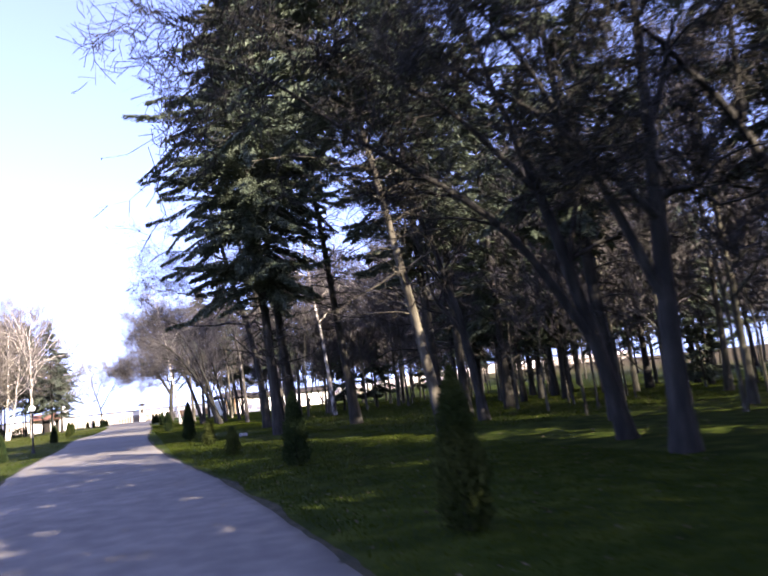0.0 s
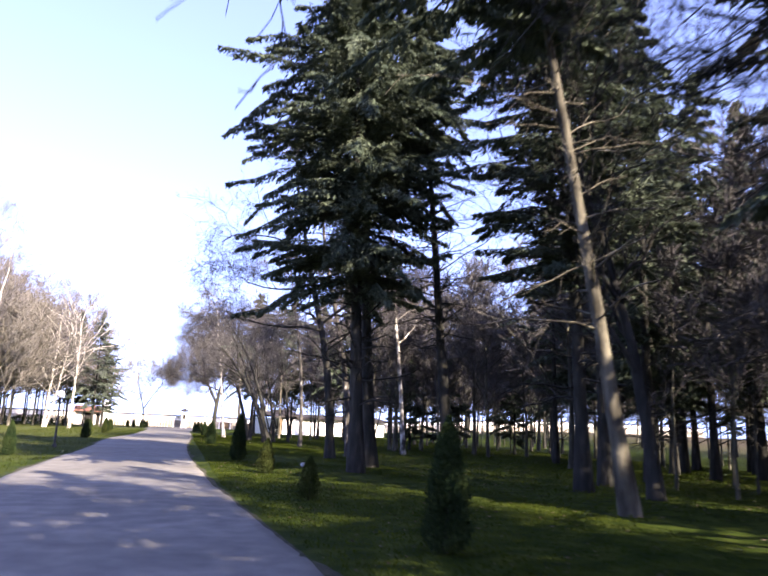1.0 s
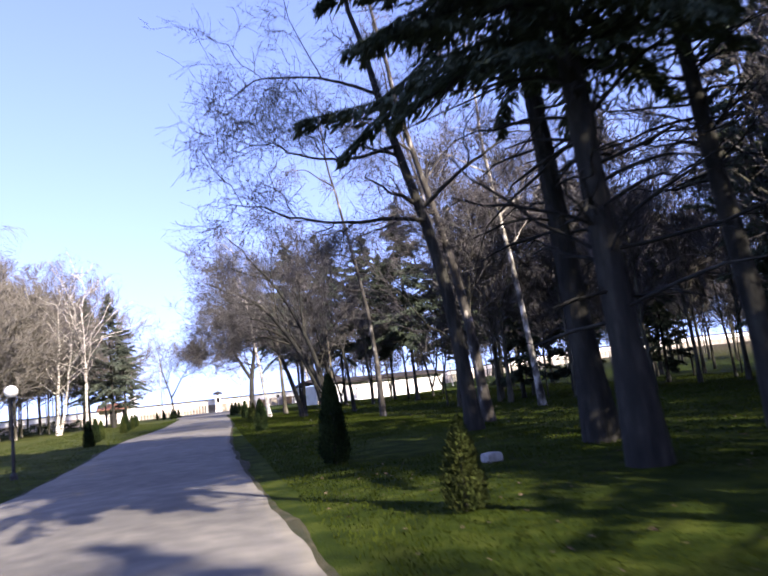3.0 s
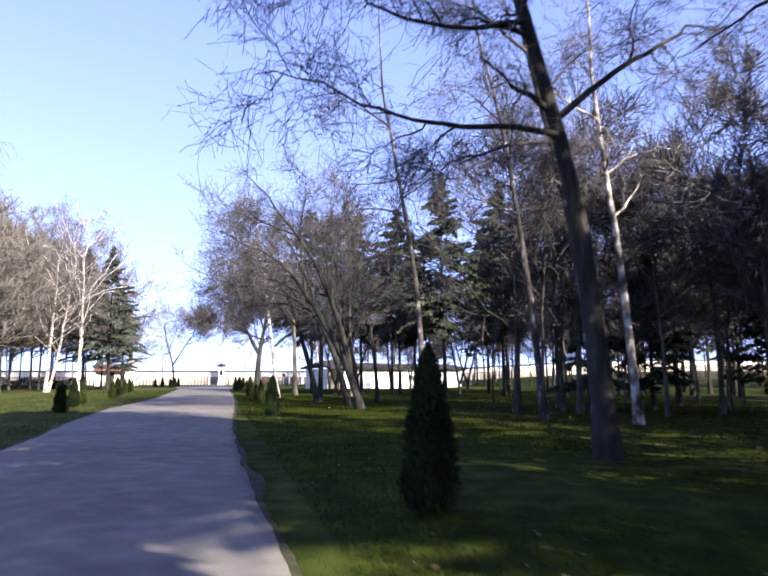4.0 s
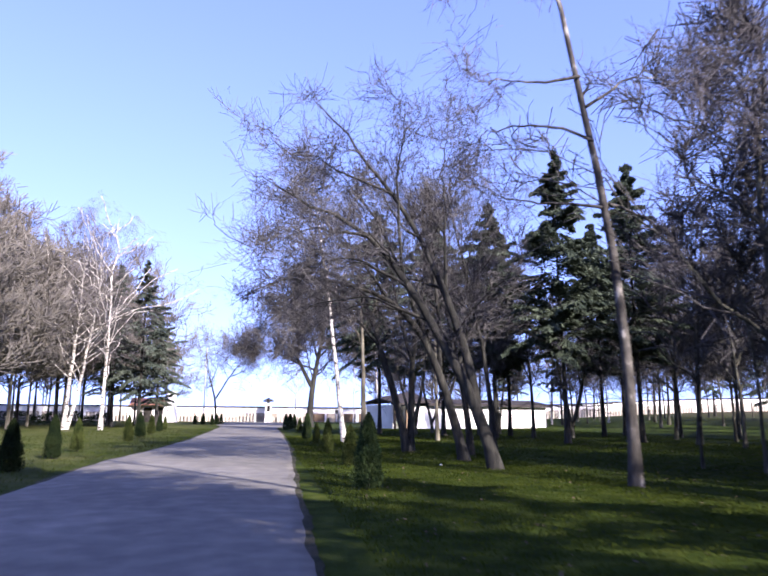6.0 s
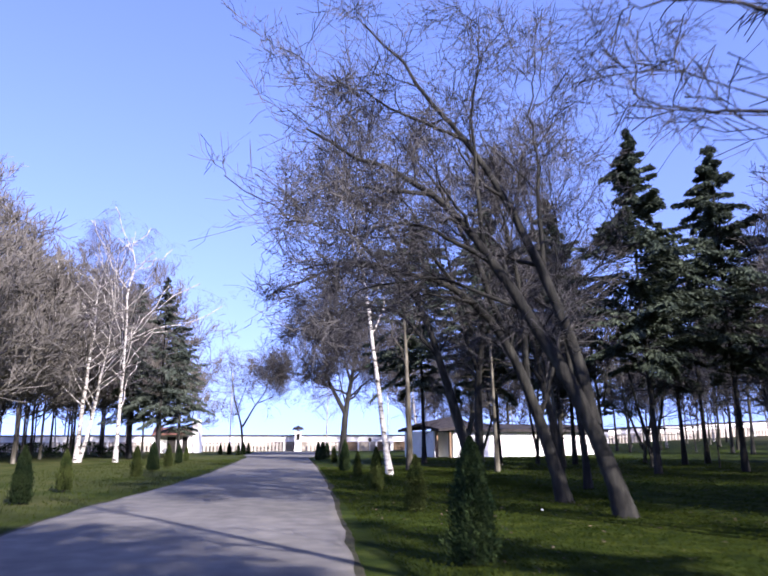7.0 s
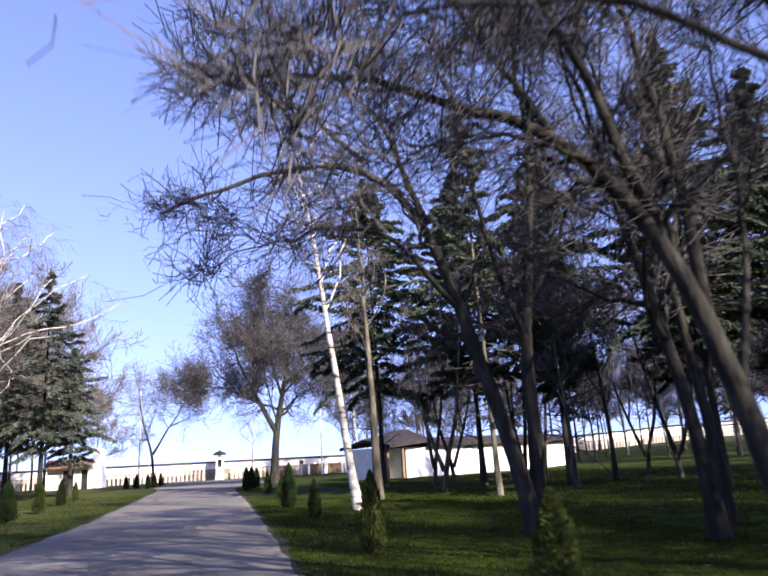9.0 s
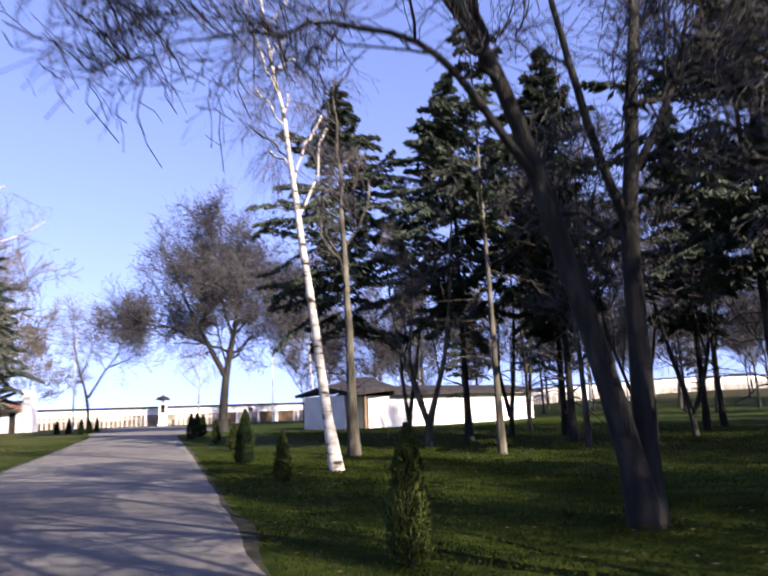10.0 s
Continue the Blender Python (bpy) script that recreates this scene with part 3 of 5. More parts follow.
# ---- boundary wall with a row of pickets before it ----
def boundary():
    th = thing("boundary_wall", 0, 163.6, 0, "long whitewashed boundary wall with dark coping", "wall", kind="structure")
    x0, x1, step = -90.0, 132.0, 3.0
    n = int((x1 - x0) / step)
    bw, bc, bp = bmesh.new(), bmesh.new(), bmesh.new()
    for i in range(n):
        a, b = x0 + i * step, x0 + (i + 1) * step
        z = min(gz(a, 160), gz(b, 160))
        zt = (gz(a, 160) + gz(b, 160)) / 2
        box(bw, a, b - 0.004, 0.3, 0.55, zt + 1.454, zt + 2.3)
        box(bp, a, b - 0.004, 0.27, 0.55, z - 0.8, zt + 1.45)
        box(bc, a, b - 0.004, 0.16, 0.7, zt + 2.304, zt + 2.52)
    part("wall_body", bw, M_WHITE, th)
    part("plinth", bp, M_PLINTH, th, "weathered brown lower band of the wall")
    part("coping", bc, M_ROOF, th, "dark tarred coping")
    # fence of concrete pickets in front
    fe = thing("picket_fence", 0, 163.0, 0, "weathered tan concrete picket fence before the white wall", "fence")
    bm = bmesh.new()
    box(bm, -0.13, 0.13, -0.05, 0.05, -0.4, 1.35, 0.02)
    pick = bpy.data.meshes.new("picket")
    bm.to_mesh(pick)
    bm.free()
    pick.materials.append(M_TAN)
    bm = bmesh.new()
    box(bm, -0.16, 0.16, -0.13, 0.13, -0.4, 1.75, 0.03)
    post = bpy.data.meshes.new("post")
    bm.to_mesh(post)
    bm.free()
    post.materials.append(M_WHITE)
    rng = random.Random(4)
    x, i = -62.0, 0
    while x < 100:
        if not -1.2 < x < 2.4 and not 7.7 < x < 18.2:
            if i % 12 == 0:
                o = part_of("post", post, fe)
                o.location = (x, 0, gz(x, 160))
            else:
                o = part_of("picket", pick, fe)
                o.location = (x, rng.uniform(-0.02, 0.02), gz(x, 160) + rng.uniform(-0.06, 0.06))
                o.rotation_euler = (0, rng.uniform(-0.03, 0.03), 0)
        x += 0.56
        i += 1
    bm = bmesh.new()
    box(bm, 0, 2.996, 0.055, 0.12, 0.95, 1.07)
    rail = bpy.data.meshes.new("rail")
    bm.to_mesh(rail)
    bm.free()
    rail.materials.append(M_TAN)
    for k in range(54):
        a = -62 + k * 3
        if abs(a + 1.5) > 2.6 and not 6 < a < 18:
            o = part_of("rail", rail, fe)
            o.location = (a, 0, gz(a + 1.5, 160))


def board_gate(x0, x1):
    """Brown boarded gate between white posts, in line with the picket fence."""
    th = thing("board_gate", x0, 162.6, gz(x0, 160), "closed brown boarded gate between white posts in the fence", "gate", "gates in the fence")
    w = x1 - x0
    for px in (0.0, w):
        bm = bmesh.new()
        box(bm, px - 0.14, px + 0.14, -0.14, 0.14, -0.3, 1.7, 0.03)
        part("post", bm, M_WHITE, th)
    n = int((w - 0.32) / 0.2)
    step = (w - 0.32) / n
    bm = bmesh.new()
    box(bm, -step / 2 + 0.008, step / 2 - 0.008, -0.02, 0.02, 0.12, 1.45)
    me = bpy.data.meshes.new("board")
    bm.to_mesh(me)
    bm.free()
    me.materials.append(M_WOOD)
    for k in range(n):
        o = part_of("board", me, th)
        o.location = (0.16 + (k + 0.5) * step, 0, 0)
    for z in (0.35, 1.1):
        bm = bmesh.new()
        box(bm, 0.15, w - 0.15, 0.022, 0.07, z, z + 0.1)
        part("rail", bm, M_WOOD, th)


def round_sign(x, y):
    th = thing("round_sign", x, y, gz(x, y), "small round dark sign on a pale post by the gate", "sign")
    bm = bmesh.new()
    lathe(bm, [(0.07, -0.2), (0.06, 1.7)], 10)
    part("post", bm, M_METAL, th)
    bm = bmesh.new()
    lathe(bm, [(0.3, -0.02), (0.32, 0.0), (0.3, 0.02)], 20)
    bmesh.ops.rotate(bm, matrix=Matrix.Rotation(math.pi / 2, 3, "X"), verts=bm.verts[:])
    bmesh.ops.translate(bm, vec=(0, -0.1, 1.75), verts=bm.verts[:])
    part("sign_plate", bm, M_DARK, th)


def shrine():
    """A wayside shrine by the gate: white pillar, niche, small dark roof."""
    th = thing("wayside_shrine", 0.6, 161.6, 0, "white plastered wayside shrine with niche and small dark roof", "shrine")
    bm = bmesh.new()
    box(bm, -0.62, 0.62, -0.62, 0.62, -0.1, 0.28, 0.04)
    box(bm, -0.52, 0.52, -0.52, 0.52, 0.284, 1.55, 0.03)
    part("base", bm, M_WHITE, th)
    bm = bmesh.new()
    box(bm, -0.60, 0.60, -0.60, 0.60, 1.554, 1.68, 0.02)
    box(bm, -0.50, -0.26, -0.46, 0.46, 1.684, 2.7, 0.02)
    box(bm, 0.26, 0.50, -0.46, 0.46, 1.684, 2.7, 0.02)
    box(bm, -0.258, 0.258, 0.2, 0.46, 1.684, 2.7)
    box(bm, -0.55, 0.55, -0.52, 0.52, 2.704, 2.95, 0.02)
    part("niche_frame", bm, M_WHITE, th)
    bm = bmesh.new()
    box(bm, -0.25, 0.25, 0.0, 0.195, 1.7, 2.6)
    part("icon_panel", bm, M_DARK, th, "dark painted panel in the niche")
    bm = bmesh.new()
    box(bm, -0.24, 0.24, -0.24, 0.24, 2.954, 3.3, 0.02)
    part("neck", bm, M_WHITE, th)
    bm = bmesh.new()
    lathe(bm, [(0.88, 3.30), (0.92, 3.40), (0.66, 3.66), (0.22, 3.80), (0.05, 3.95)], 8)
    part("roof", bm, M_ROOF, th)


def gatehouse():
    """The small white gatehouse beside the drive's end."""
    th = thing("gatehouse", -16.0, 153.0, 0, "small white gatehouse with red tiled canopy and tall side wall", "building")
    bm = bmesh.new()
    box(bm, -3.2, -3.0, -2, 2, -0.3, 2.9)
    box(bm, -2.996, -1.5, -2, -1.7, -0.3, 2.9)
    box(bm, -1.5, -0.3, -2, -1.7, 2.2, 2.9)
    box(bm, -0.3, 0.55, -2, -1.7, -0.3, 2.9)
    box(bm, 0.55, 1.25, -2, -1.7, 2.2, 2.9)
    box(bm, 1.25, 1.796, -2, -1.7, -0.3, 2.9)
    box(bm, -2.996, 1.796, 1.7, 2, -0.3, 2.9)
    part("wall", bm, M_WHITE, th)
    bm = bmesh.new()
    vs = [(1.8, -2.1, -0.3), (2.9, -2.1, -0.3), (2.5, -2.1, 4.6), (1.8, -2.1, 4.6)]
    a = [bm.verts.new(v) for v in vs]
    b = [bm.verts.new((x, 2.1, z)) for x, y, z in vs]
    bm.faces.new(a)
    bm.faces.new(b[::-1])
    for i in range(4):
        bm.faces.new((a[i], b[i], b[(i + 1) % 4], a[(i + 1) % 4]))
    bmesh.ops.recalc_face_normals(bm, faces=bm.faces[:])
    part("buttress_wall", bm, M_WHITE, th, "tall tapering white side wall")
    bm = bmesh.new()
    vs = [(-3.4, -3.0, 2.55), (1.78, -3.0, 2.55), (1.78, -1.2, 3.5), (-3.4, -1.2, 3.5)]
    a = [bm.verts.new(v) for v in vs]
    b = [bm.verts.new((x, y, z - 0.14)) for x, y, z in vs]
    bm.faces.new(a)
    bm.faces.new(b[::-1])
    for i in range(4):
        bm.faces.new((a[i], b[i], b[(i + 1) % 4], a[(i + 1) % 4]))
    bmesh.ops.recalc_face_normals(bm, faces=bm.faces[:])
    part("canopy_roof", bm, M_TILE, th, "red tiled canopy")
    bm = bmesh.new()
    box(bm, -3.3, 1.79, -1.19, 2.1, 2.904, 3.3)
    part("roof_slab", bm, M_WHITE, th)
    bm = bmesh.new()
    box(bm, -1.49, -0.31, -1.9, -1.82, -0.1, 2.19)
    d = part("door", bm, M_DARK, th, "dark wooden door")
    bm = bmesh.new()
    lathe(bm, [(0.03, 1.0), (0.035, 1.06), (0.02, 1.1)], 8, (-0.45, -1.93))
    part("handle", bm, M_METAL, d)
    bm = bmesh.new()
    box(bm, 0.56, 1.24, -1.9, -1.84, 0.0, 2.19)
    part("window_opening", bm, M_DARK, th, "tall dark window")
    return th


def long_building():
    """The long low white building at the wood's edge, with a porch at its near end."""
    th = thing("long_shed", 0, 0, 0, "long low whitewashed building with a dark low roof", "building")
    x0, y0, x1, y1 = 13.6, 114.9, 33.1, 123.2
    ang = math.degrees(math.atan2(y1 - y0, x1 - x0))
    th.matrix_basis = pose(x0, y0, 0, 0, 0, ang)
    L = math.hypot(x1 - x0, y1 - y0)
    bm = bmesh.new()
    box(bm, 1.4, L, 0, 0.3, -0.4, 2.1)
    box(bm, 1.4, 1.7, 0.304, 6, -0.4, 2.1)
    box(bm, L - 0.3, L, 0.304, 6, -0.4, 2.1)
    box(bm, 1.4, L, 6.004, 6.3, -0.4, 2.1)
    part("wall", bm, M_WHITE, th)
    bm = bmesh.new()
    for z0, dy, rise in ((2.104, -0.55, 0.22),):
        vs = [(3.5, dy, z0), (L + 0.7, dy, z0), (L + 0.7, 3.2, z0 + 0.5), (3.5, 3.2, z0 + 0.5), (3.5, 6.8, z0), (L + 0.7, 6.8, z0)]
        lo = [bm.verts.new(v) for v in vs]
        hi = [bm.verts.new((x, y, z + 0.24)) for x, y, z in vs]
        for q in ((0, 1, 2, 3), (3, 2, 5, 4)):
            bm.faces.new([hi[i] for i in q])
            bm.faces.new([lo[i] for i in q][::-1])
        ring = (0, 1, 2, 5, 4, 3)
        for i in range(6):
            p, q = ring[i], ring[(i + 1) % 6]
            bm.faces.new((lo[p], lo[q], hi[q], hi[p]))
    bmesh.ops.recalc_face_normals(bm, faces=bm.faces[:])
    part("roof", bm, M_ROOF, th, "low dark felt roof with a thick eave")
    # porch with a raised gabled roof and dark boarding
    bm = bmesh.new()
    box(bm, -0.5, -0.35, 0.5, 5.6, -0.4, 2.15)
    box(bm, -0.346, 1.396, 2.6, 2.8, -0.4, 2.15)
    part("porch_wall", bm, M_WHITE, th, "whitewashed porch wall in shade")
    for px, py in ((-0.4, 0.1), (0.9, -0.2)):
        bm = bmesh.new()
        box(bm, px - 0.11, px + 0.11, py - 0.11, py + 0.11, -0.3, 2.25, 0.015)
        part("porch_post", bm, M_WOOD, th)
    bm = bmesh.new()
    vs = [(-0.7, -0.7, 2.1), (3.7, -0.7, 2.42), (3.7, 3.0, 3.3), (-0.7, 3.0, 2.6), (-0.7, 6.6, 2.1), (3.7, 6.6, 2.42)]
    lo = [bm.verts.new(v) for v in vs]
    hi = [bm.verts.new((x, y, z + 0.2)) for x, y, z in vs]
    for q in ((0, 1, 2, 3), (3, 2, 5, 4)):
        bm.faces.new([hi[i] for i in q])
        bm.faces.new([lo[i] for i in q][::-1])
    ring = (0, 1, 2, 5, 4, 3)
    for i in range(6):
        p, q = ring[i], ring[(i + 1) % 6]
        bm.faces.new((lo[p], lo[q], hi[q], hi[p]))
    bmesh.ops.recalc_face_normals(bm, faces=bm.faces[:])
    part("porch_roof", bm, M_ROOF, th, "raised dark porch roof")
    th.scale = (1, 1, 1.15)


def globe_lamp(x, y, height):
    th = thing("garden_lamp", x, y, gz(x, y), "dark iron garden lamp post with a white globe", "lamp")
    bm = bmesh.new()
    lathe(bm, [(0.11, -0.05), (0.11, 0.12), (0.055, 0.2), (0.045, height - 0.25), (0.09, height - 0.2), (0.09, height - 0.16)], 10)
    part("post", bm, M_IRON, th)
    bm = bmesh.new()
    bmesh.ops.create_icosphere(bm, subdivisions=3, radius=0.19, matrix=Matrix.Translation((0, 0, height)))
    part("globe", bm, M_GLOBE, th, "white opal globe", True)


def street_pole(x, y, height):
    th = thing("street_lamp", x, y, gz(x, y), "tall pale metal street lamp pole", "street lamp", "poles near the gate")
    bm = bmesh.new()
    lathe(bm, [(0.14, -0.1), (0.14, 0.6), (0.10, 0.7), (0.07, height)], 10)
    part("pole", bm, M_METAL, th)
    bm = bmesh.new()
    box(bm, -0.12, 0.12, -0.6, 0.1, height + 0.002, height + 0.16, 0.04)
    part("lamp_head", bm, M_METAL, th)


def stone_block(x, y):
    bm = bmesh.new()
    bmesh.ops.create_icosphere(bm, subdivisions=3, radius=0.5)
    for v in bm.verts:
        d = noise.noise(v.co * 2.3) * 0.09
        p = v.co * (1 + d)
        v.co = Vector((max(-0.34, min(0.34, p.x)) * 0.72, max(-0.34, min(0.34, p.y)) * 0.6, max(-0.3, min(0.3, p.z)) * 0.5))
    ob = part("stone", bm, M_STONE)
    ob.matrix_basis = pose(x, y, 0.07, 0, 0, 12)
    ob.scale = (0.66, 0.66, 0.75)
    tagged(ob, "pale squarish stone lying in the grass", "stone")


def paper_scrap(x, y):
    """A crumpled scrap of white paper on the lawn."""
    bm = bmesh.new()
    bmesh.ops.create_icosphere(bm, subdivisions=2, radius=0.04)
    for v in bm.verts:
        v.co *= 1 + 0.5 * noise.noise(v.co * 22)
        v.co.z *= 0.6
    ob = part("paper_scrap", bm, M_WHITE)
    ob.matrix_basis = pose(x, y, 0.045, 10, 0, 35)
    tagged(ob, "crumpled scrap of white paper on the grass", "litter")


def verge_soil(name, side, seed):
    """A worn strip of bare brown soil along one edge of the drive, with a ragged outer line."""
    v, f = [], []
    for k, y in enumerate(np.arange(-20, 118, 0.2)):
        line = right_edge(y) if side > 0 else left_edge(y)
        w = 0.02 + 0.42 * max(noise.noise((y * 0.3, seed, 0)) + 0.02, 0) + 0.05 * noise.noise((y * 2.3, seed, 2))
        for j, u in enumerate((-0.25, 0.4 * w, w, w + 0.05)):
            x = line + side * u
            v.append((x, y, gz(x, y) + (0.02, 0.022, 0.012, -0.08)[j] + 0.012 * noise.noise((x * 4, y * 4, seed))))
        if k:
            n = (k - 1) * 4
            f += [(n + j, n + j + 1, n + j + 5, n + j + 4) for j in range(3)]
    tagged(new(name, mesh_of(name, v, f, [M_SOIL], smooth=True)), "worn strip of bare brown soil beside the drive", "verge", kind="structure")


def hedge(x0, x1, y, depth, height, seed):
    rng = np.random.default_rng(seed)
    n = int((x1 - x0) * 260)
    C = np.stack([x0 + (x1 - x0) * rng.random(n), y + depth * (rng.random(n) - 0.5), height * rng.random(n) ** 0.6], -1)
    C[:, 2] *= 0.85 + 0.25 * np.sin(C[:, 0] * 1.7) * np.sin(C[:, 0] * 0.6 + 1)
    D, m = unit(rng.normal(size=(n, 3)) + [0, 0, 0.6]), Mass()
    blades(m, C, D, unit(np.cross(D, rng.normal(size=(n, 3)))), 0.16 + 0.1 * rng.random(n), 0.07 + 0.05 * rng.random(n))
    tagged(new("hedge", m.mesh("hedge", M_THUJA, False)), "dark green clipped hedge behind the birches", "hedge")


boundary()
board_gate(7.9, 10.2)
board_gate(13.1, 15.4)
board_gate(15.7, 18.0)
round_sign(12.0, 162.2)
shrine()
gatehouse()
long_building()
globe_lamp(-5.95, 46.3, 2.6)
street_pole(-8.6, 147.0, 10.5)
street_pole(14.5, 159.0, 9.0)
stone_block(4.75, 35.2)
paper_scrap(5.4, 65.0)
verge_soil("verge_east", 1, 3.0)
verge_soil("verge_west", -1, 11.0)
hedge(-42, -17, 127, 1.6, 1.5, 3)

# ---- thujas along both verges ----
TH = [thuja(31 + i, h, r, o) for i, (h, r, o) in enumerate([(1.7, 0.31, 0), (1.45, 0.29, 0), (1.3, 0.24, 0.2), (0.95, 0.24, 0.6)])]
TL = ["dense dark green columnar thuja on the verge", "small dark thuja shrub on the verge", "slim thuja with yellow-green tips on the verge", "young sparse thuja sapling with brownish tips"]
rng_t = random.Random(8)


def thuja_at(x, y, k, s=1.0):
    plant("thuja", TH[k], x, y, TL[k], "shrub", "thujas along the drive", rng_t.uniform(0, 360), s)


for x, y, k, s in ((3.3, 7.2, 2, 1.35), (3.5, 16.9, 0, 1.05), (2.8, 23.4, 3, 0.95), (2.75, 31.1, 3, 1.15), (2.4, 38.3, 0, 1.15), (2.1, 58.4, 0, 0.95), (2.55, 65.3, 2, 0.95), (2.45, 72.1, 2, 1.05),
                   (2.65, 80.9, 2, 0.85), (2.5, 86.7, 0, 0.95), (3.0, 94.7, 3, 1.1), (2.8, 101.7, 2, 0.9), (1.9, 108.7, 1, 1.05), (2.4, 111.7, 1, 1.05), (2.9, 114.3, 1, 1.0),
                   (-6.2, 37.7, 1, 0.9), (-6.6, 63.1, 1, 0.95), (-7.1, 68.7, 1, 1.0), (-7.5, 73.5, 2, 1.0), (-7.2, 82.7, 2, 1.05), (-7.7, 89.2, 1, 1.05), (-7.9, 95.2, 2, 1.05),
                   (-8.4, 102.7, 1, 0.95), (-8.6, 134.7, 2, 0.95), (-7.6, 134.5, 1, 0.95), (-6.3, 131.7, 1, 0.9), (-5.9, 134.2, 1, 0.9), (-5.8, 141.7, 1, 0.95), (-8.9, 109.7, 2, 0.9)):
    thuja_at(x, y, k, s)

# ---- single trees that stand out, in the order of the drive ----
DEC, BIR, SPR = "leafless broad tree with dark bark and dense twigs", "leafless white-barked birch with hanging twigs", "tall dark green spruce with drooping boughs"
SHADE_SPRUCE = spruce_tree("t", 128, 20, 0.24, 3.2, 0.18, 100, 195, (0, 0), 0, 0.28, blade=(0.40, 0.102))
plant("leaning_tree", bare_tree("t", 125, 12.5, 0.2, (-5.5, 5.0), 0.3, 11, 0.5, (10, 8, 5), twig_mat=M_BARK, fine=0.005, power=1.2, up=0.0, droop=0.08, pull=(-0.1, 0.2)), 11.5, 4.0, "leafless dark tree leaning far over the drive")
plant("leaning_tree", shaped_tree(101, (
    (0.2, ((0, 0, 0), (-0.5, 0, 2.1), (-1.3, 0.1, 5.5), (-2.2, 0.2, 8.3), (-3.0, 0.3, 11.5))),
    (0.12, ((-0.5, 0, 2.1), (-2.0, 0.1, 4.5), (-3.4, 0.2, 5.7), (-4.8, 0.3, 6.3), (-6.6, 0.5, 7.7), (-8.6, 0.6, 8.6))),
    (0.08, ((-1.3, 0.1, 5.5), (-3.4, 0.4, 8.0), (-5.6, 0.7, 9.2), (-7.8, 0.9, 9.8))),
    (0.07, ((-0.9, 0, 3.9), (0.2, 0.4, 6.5), (0.4, 0.8, 9.5)))), 8, 1.9, (7, 7, 4), twig_mat=M_BARK, up=0.04, droop=0.03, pull=(-0.1, 0), fine=0.007), 10.0, 12.9, "leafless dark tree leaning out over the drive")
plant("leaning_tree", shaped_tree(102, (
    (0.23, ((0, 0, 0), (0.1, 0, 2.4), (0.4, 0.1, 5.9), (0.7, 0.2, 8.3), (0.9, 0.3, 12.5))),
    (0.11, ((0.1, 0, 2.6), (-0.7, 0.3, 5.0), (-1.9, 0.5, 7.6), (-3.6, 0.6, 9.6))),
    (0.09, ((0.4, 0.1, 5.9), (1.6, 0.3, 7.6), (2.4, 0.5, 10.0))),
    (0.08, ((0.2, 0, 4.2), (-1.6, 0.2, 6.2), (-3.8, 0.4, 7.4), (-5.6, 0.5, 8.2)))), 8, 2.0, (7, 7, 4), twig_mat=M_BARK, up=0.05, fine=0.007), 8.9, 10.0, "dark leafless tree with forking upright stems")
plant("leaning_tree", shaped_tree(161, (
    (0.2, ((0, 0, 0), (-0.5, 0, 3.0), (-1.9, 0, 6.3), (-3.6, 0.2, 8.2), (-5.6, 0.4, 9.8))),
    (0.09, ((-1.9, 0, 6.3), (-1.6, 0.2, 8.6), (-1.9, 0.5, 11.0)))), 8, 1.8, (6, 6, 4), twig_mat=M_BARK, fine=0.007), 14.0, 10.4, "dark leafless tree bending over at the wood's edge")
plant("spruce_tree", spruce_tree("t", 126, 20, 0.24, 3.3, 0.27, 110, 255, (-0.8, 0.5), 14, 0.28, blade=(0.36, 0.090)), 13.4, 17.6, SPR)
plant("spruce_tree", spruce_tree("t", 127, 19, 0.24, 3.3, 0.25, 110, 255, (-0.6, 0.5), 14, 0.28, blade=(0.36, 0.090)), 17.0, 12.4, SPR)
# Spruces added out of view, beside and behind the start, to shade the drive.
for x, y in ((7.2, -1.5), (9.6, -6.0), (6.4, -9.5), (11.5, 0.5), (13.6, 3.2), (6.9, 2.2), (8.2, -14.0), (12.0, -4.0)):
    plant("spruce_tree", SHADE_SPRUCE, x, y, "unseen tall spruce added to shade the start of the drive", turn=x * 40)
plant("broad_tree", bare_tree("t", 121, 13, 0.2, (-3.0, 1.5), 0.25, 12, 0.5, (10, 8, 5), twig_mat=M_BARK, fine=0.005), 12.5, 24.5, DEC)
plant("pine_tree", spruce_tree("t", 103, 20, 0.19, 4.0, 0.55, 190, 285, (-3.3, 0.3), 42, 0.6, M_PINEBARK, blade=(0.32, 0.078)), 9.3, 21.1, "tall sunlit pine with dead lower branches")
plant("spruce_tree", spruce_tree("t", 104, 25, 0.26, 4.5, 0.25, 330, 520, (-1.2, 0.3), 46, 0.3, blade=(0.25, 0.06), droop=0.34, peak=0.42, low=0.72), 6.05, 32.3, SPR)
plant("pine_tree", spruce_tree("t", 105, 21, 0.25, 3.7, 0.66, 110, 480, (-2.0, 0.3), 130, 0.66, blade=(0.27, 0.062)), 10.3, 34.2, "tall dark pine with bare dead branches below")
plant("spruce_tree", spruce_tree("t", 106, 20, 0.31, 4.0, 0.54, 180, 480, (-1.4, 0), 44, 0.6, blade=(0.27, 0.062)), 7.5, 36.0, "thick-stemmed dark spruce with a high crown")
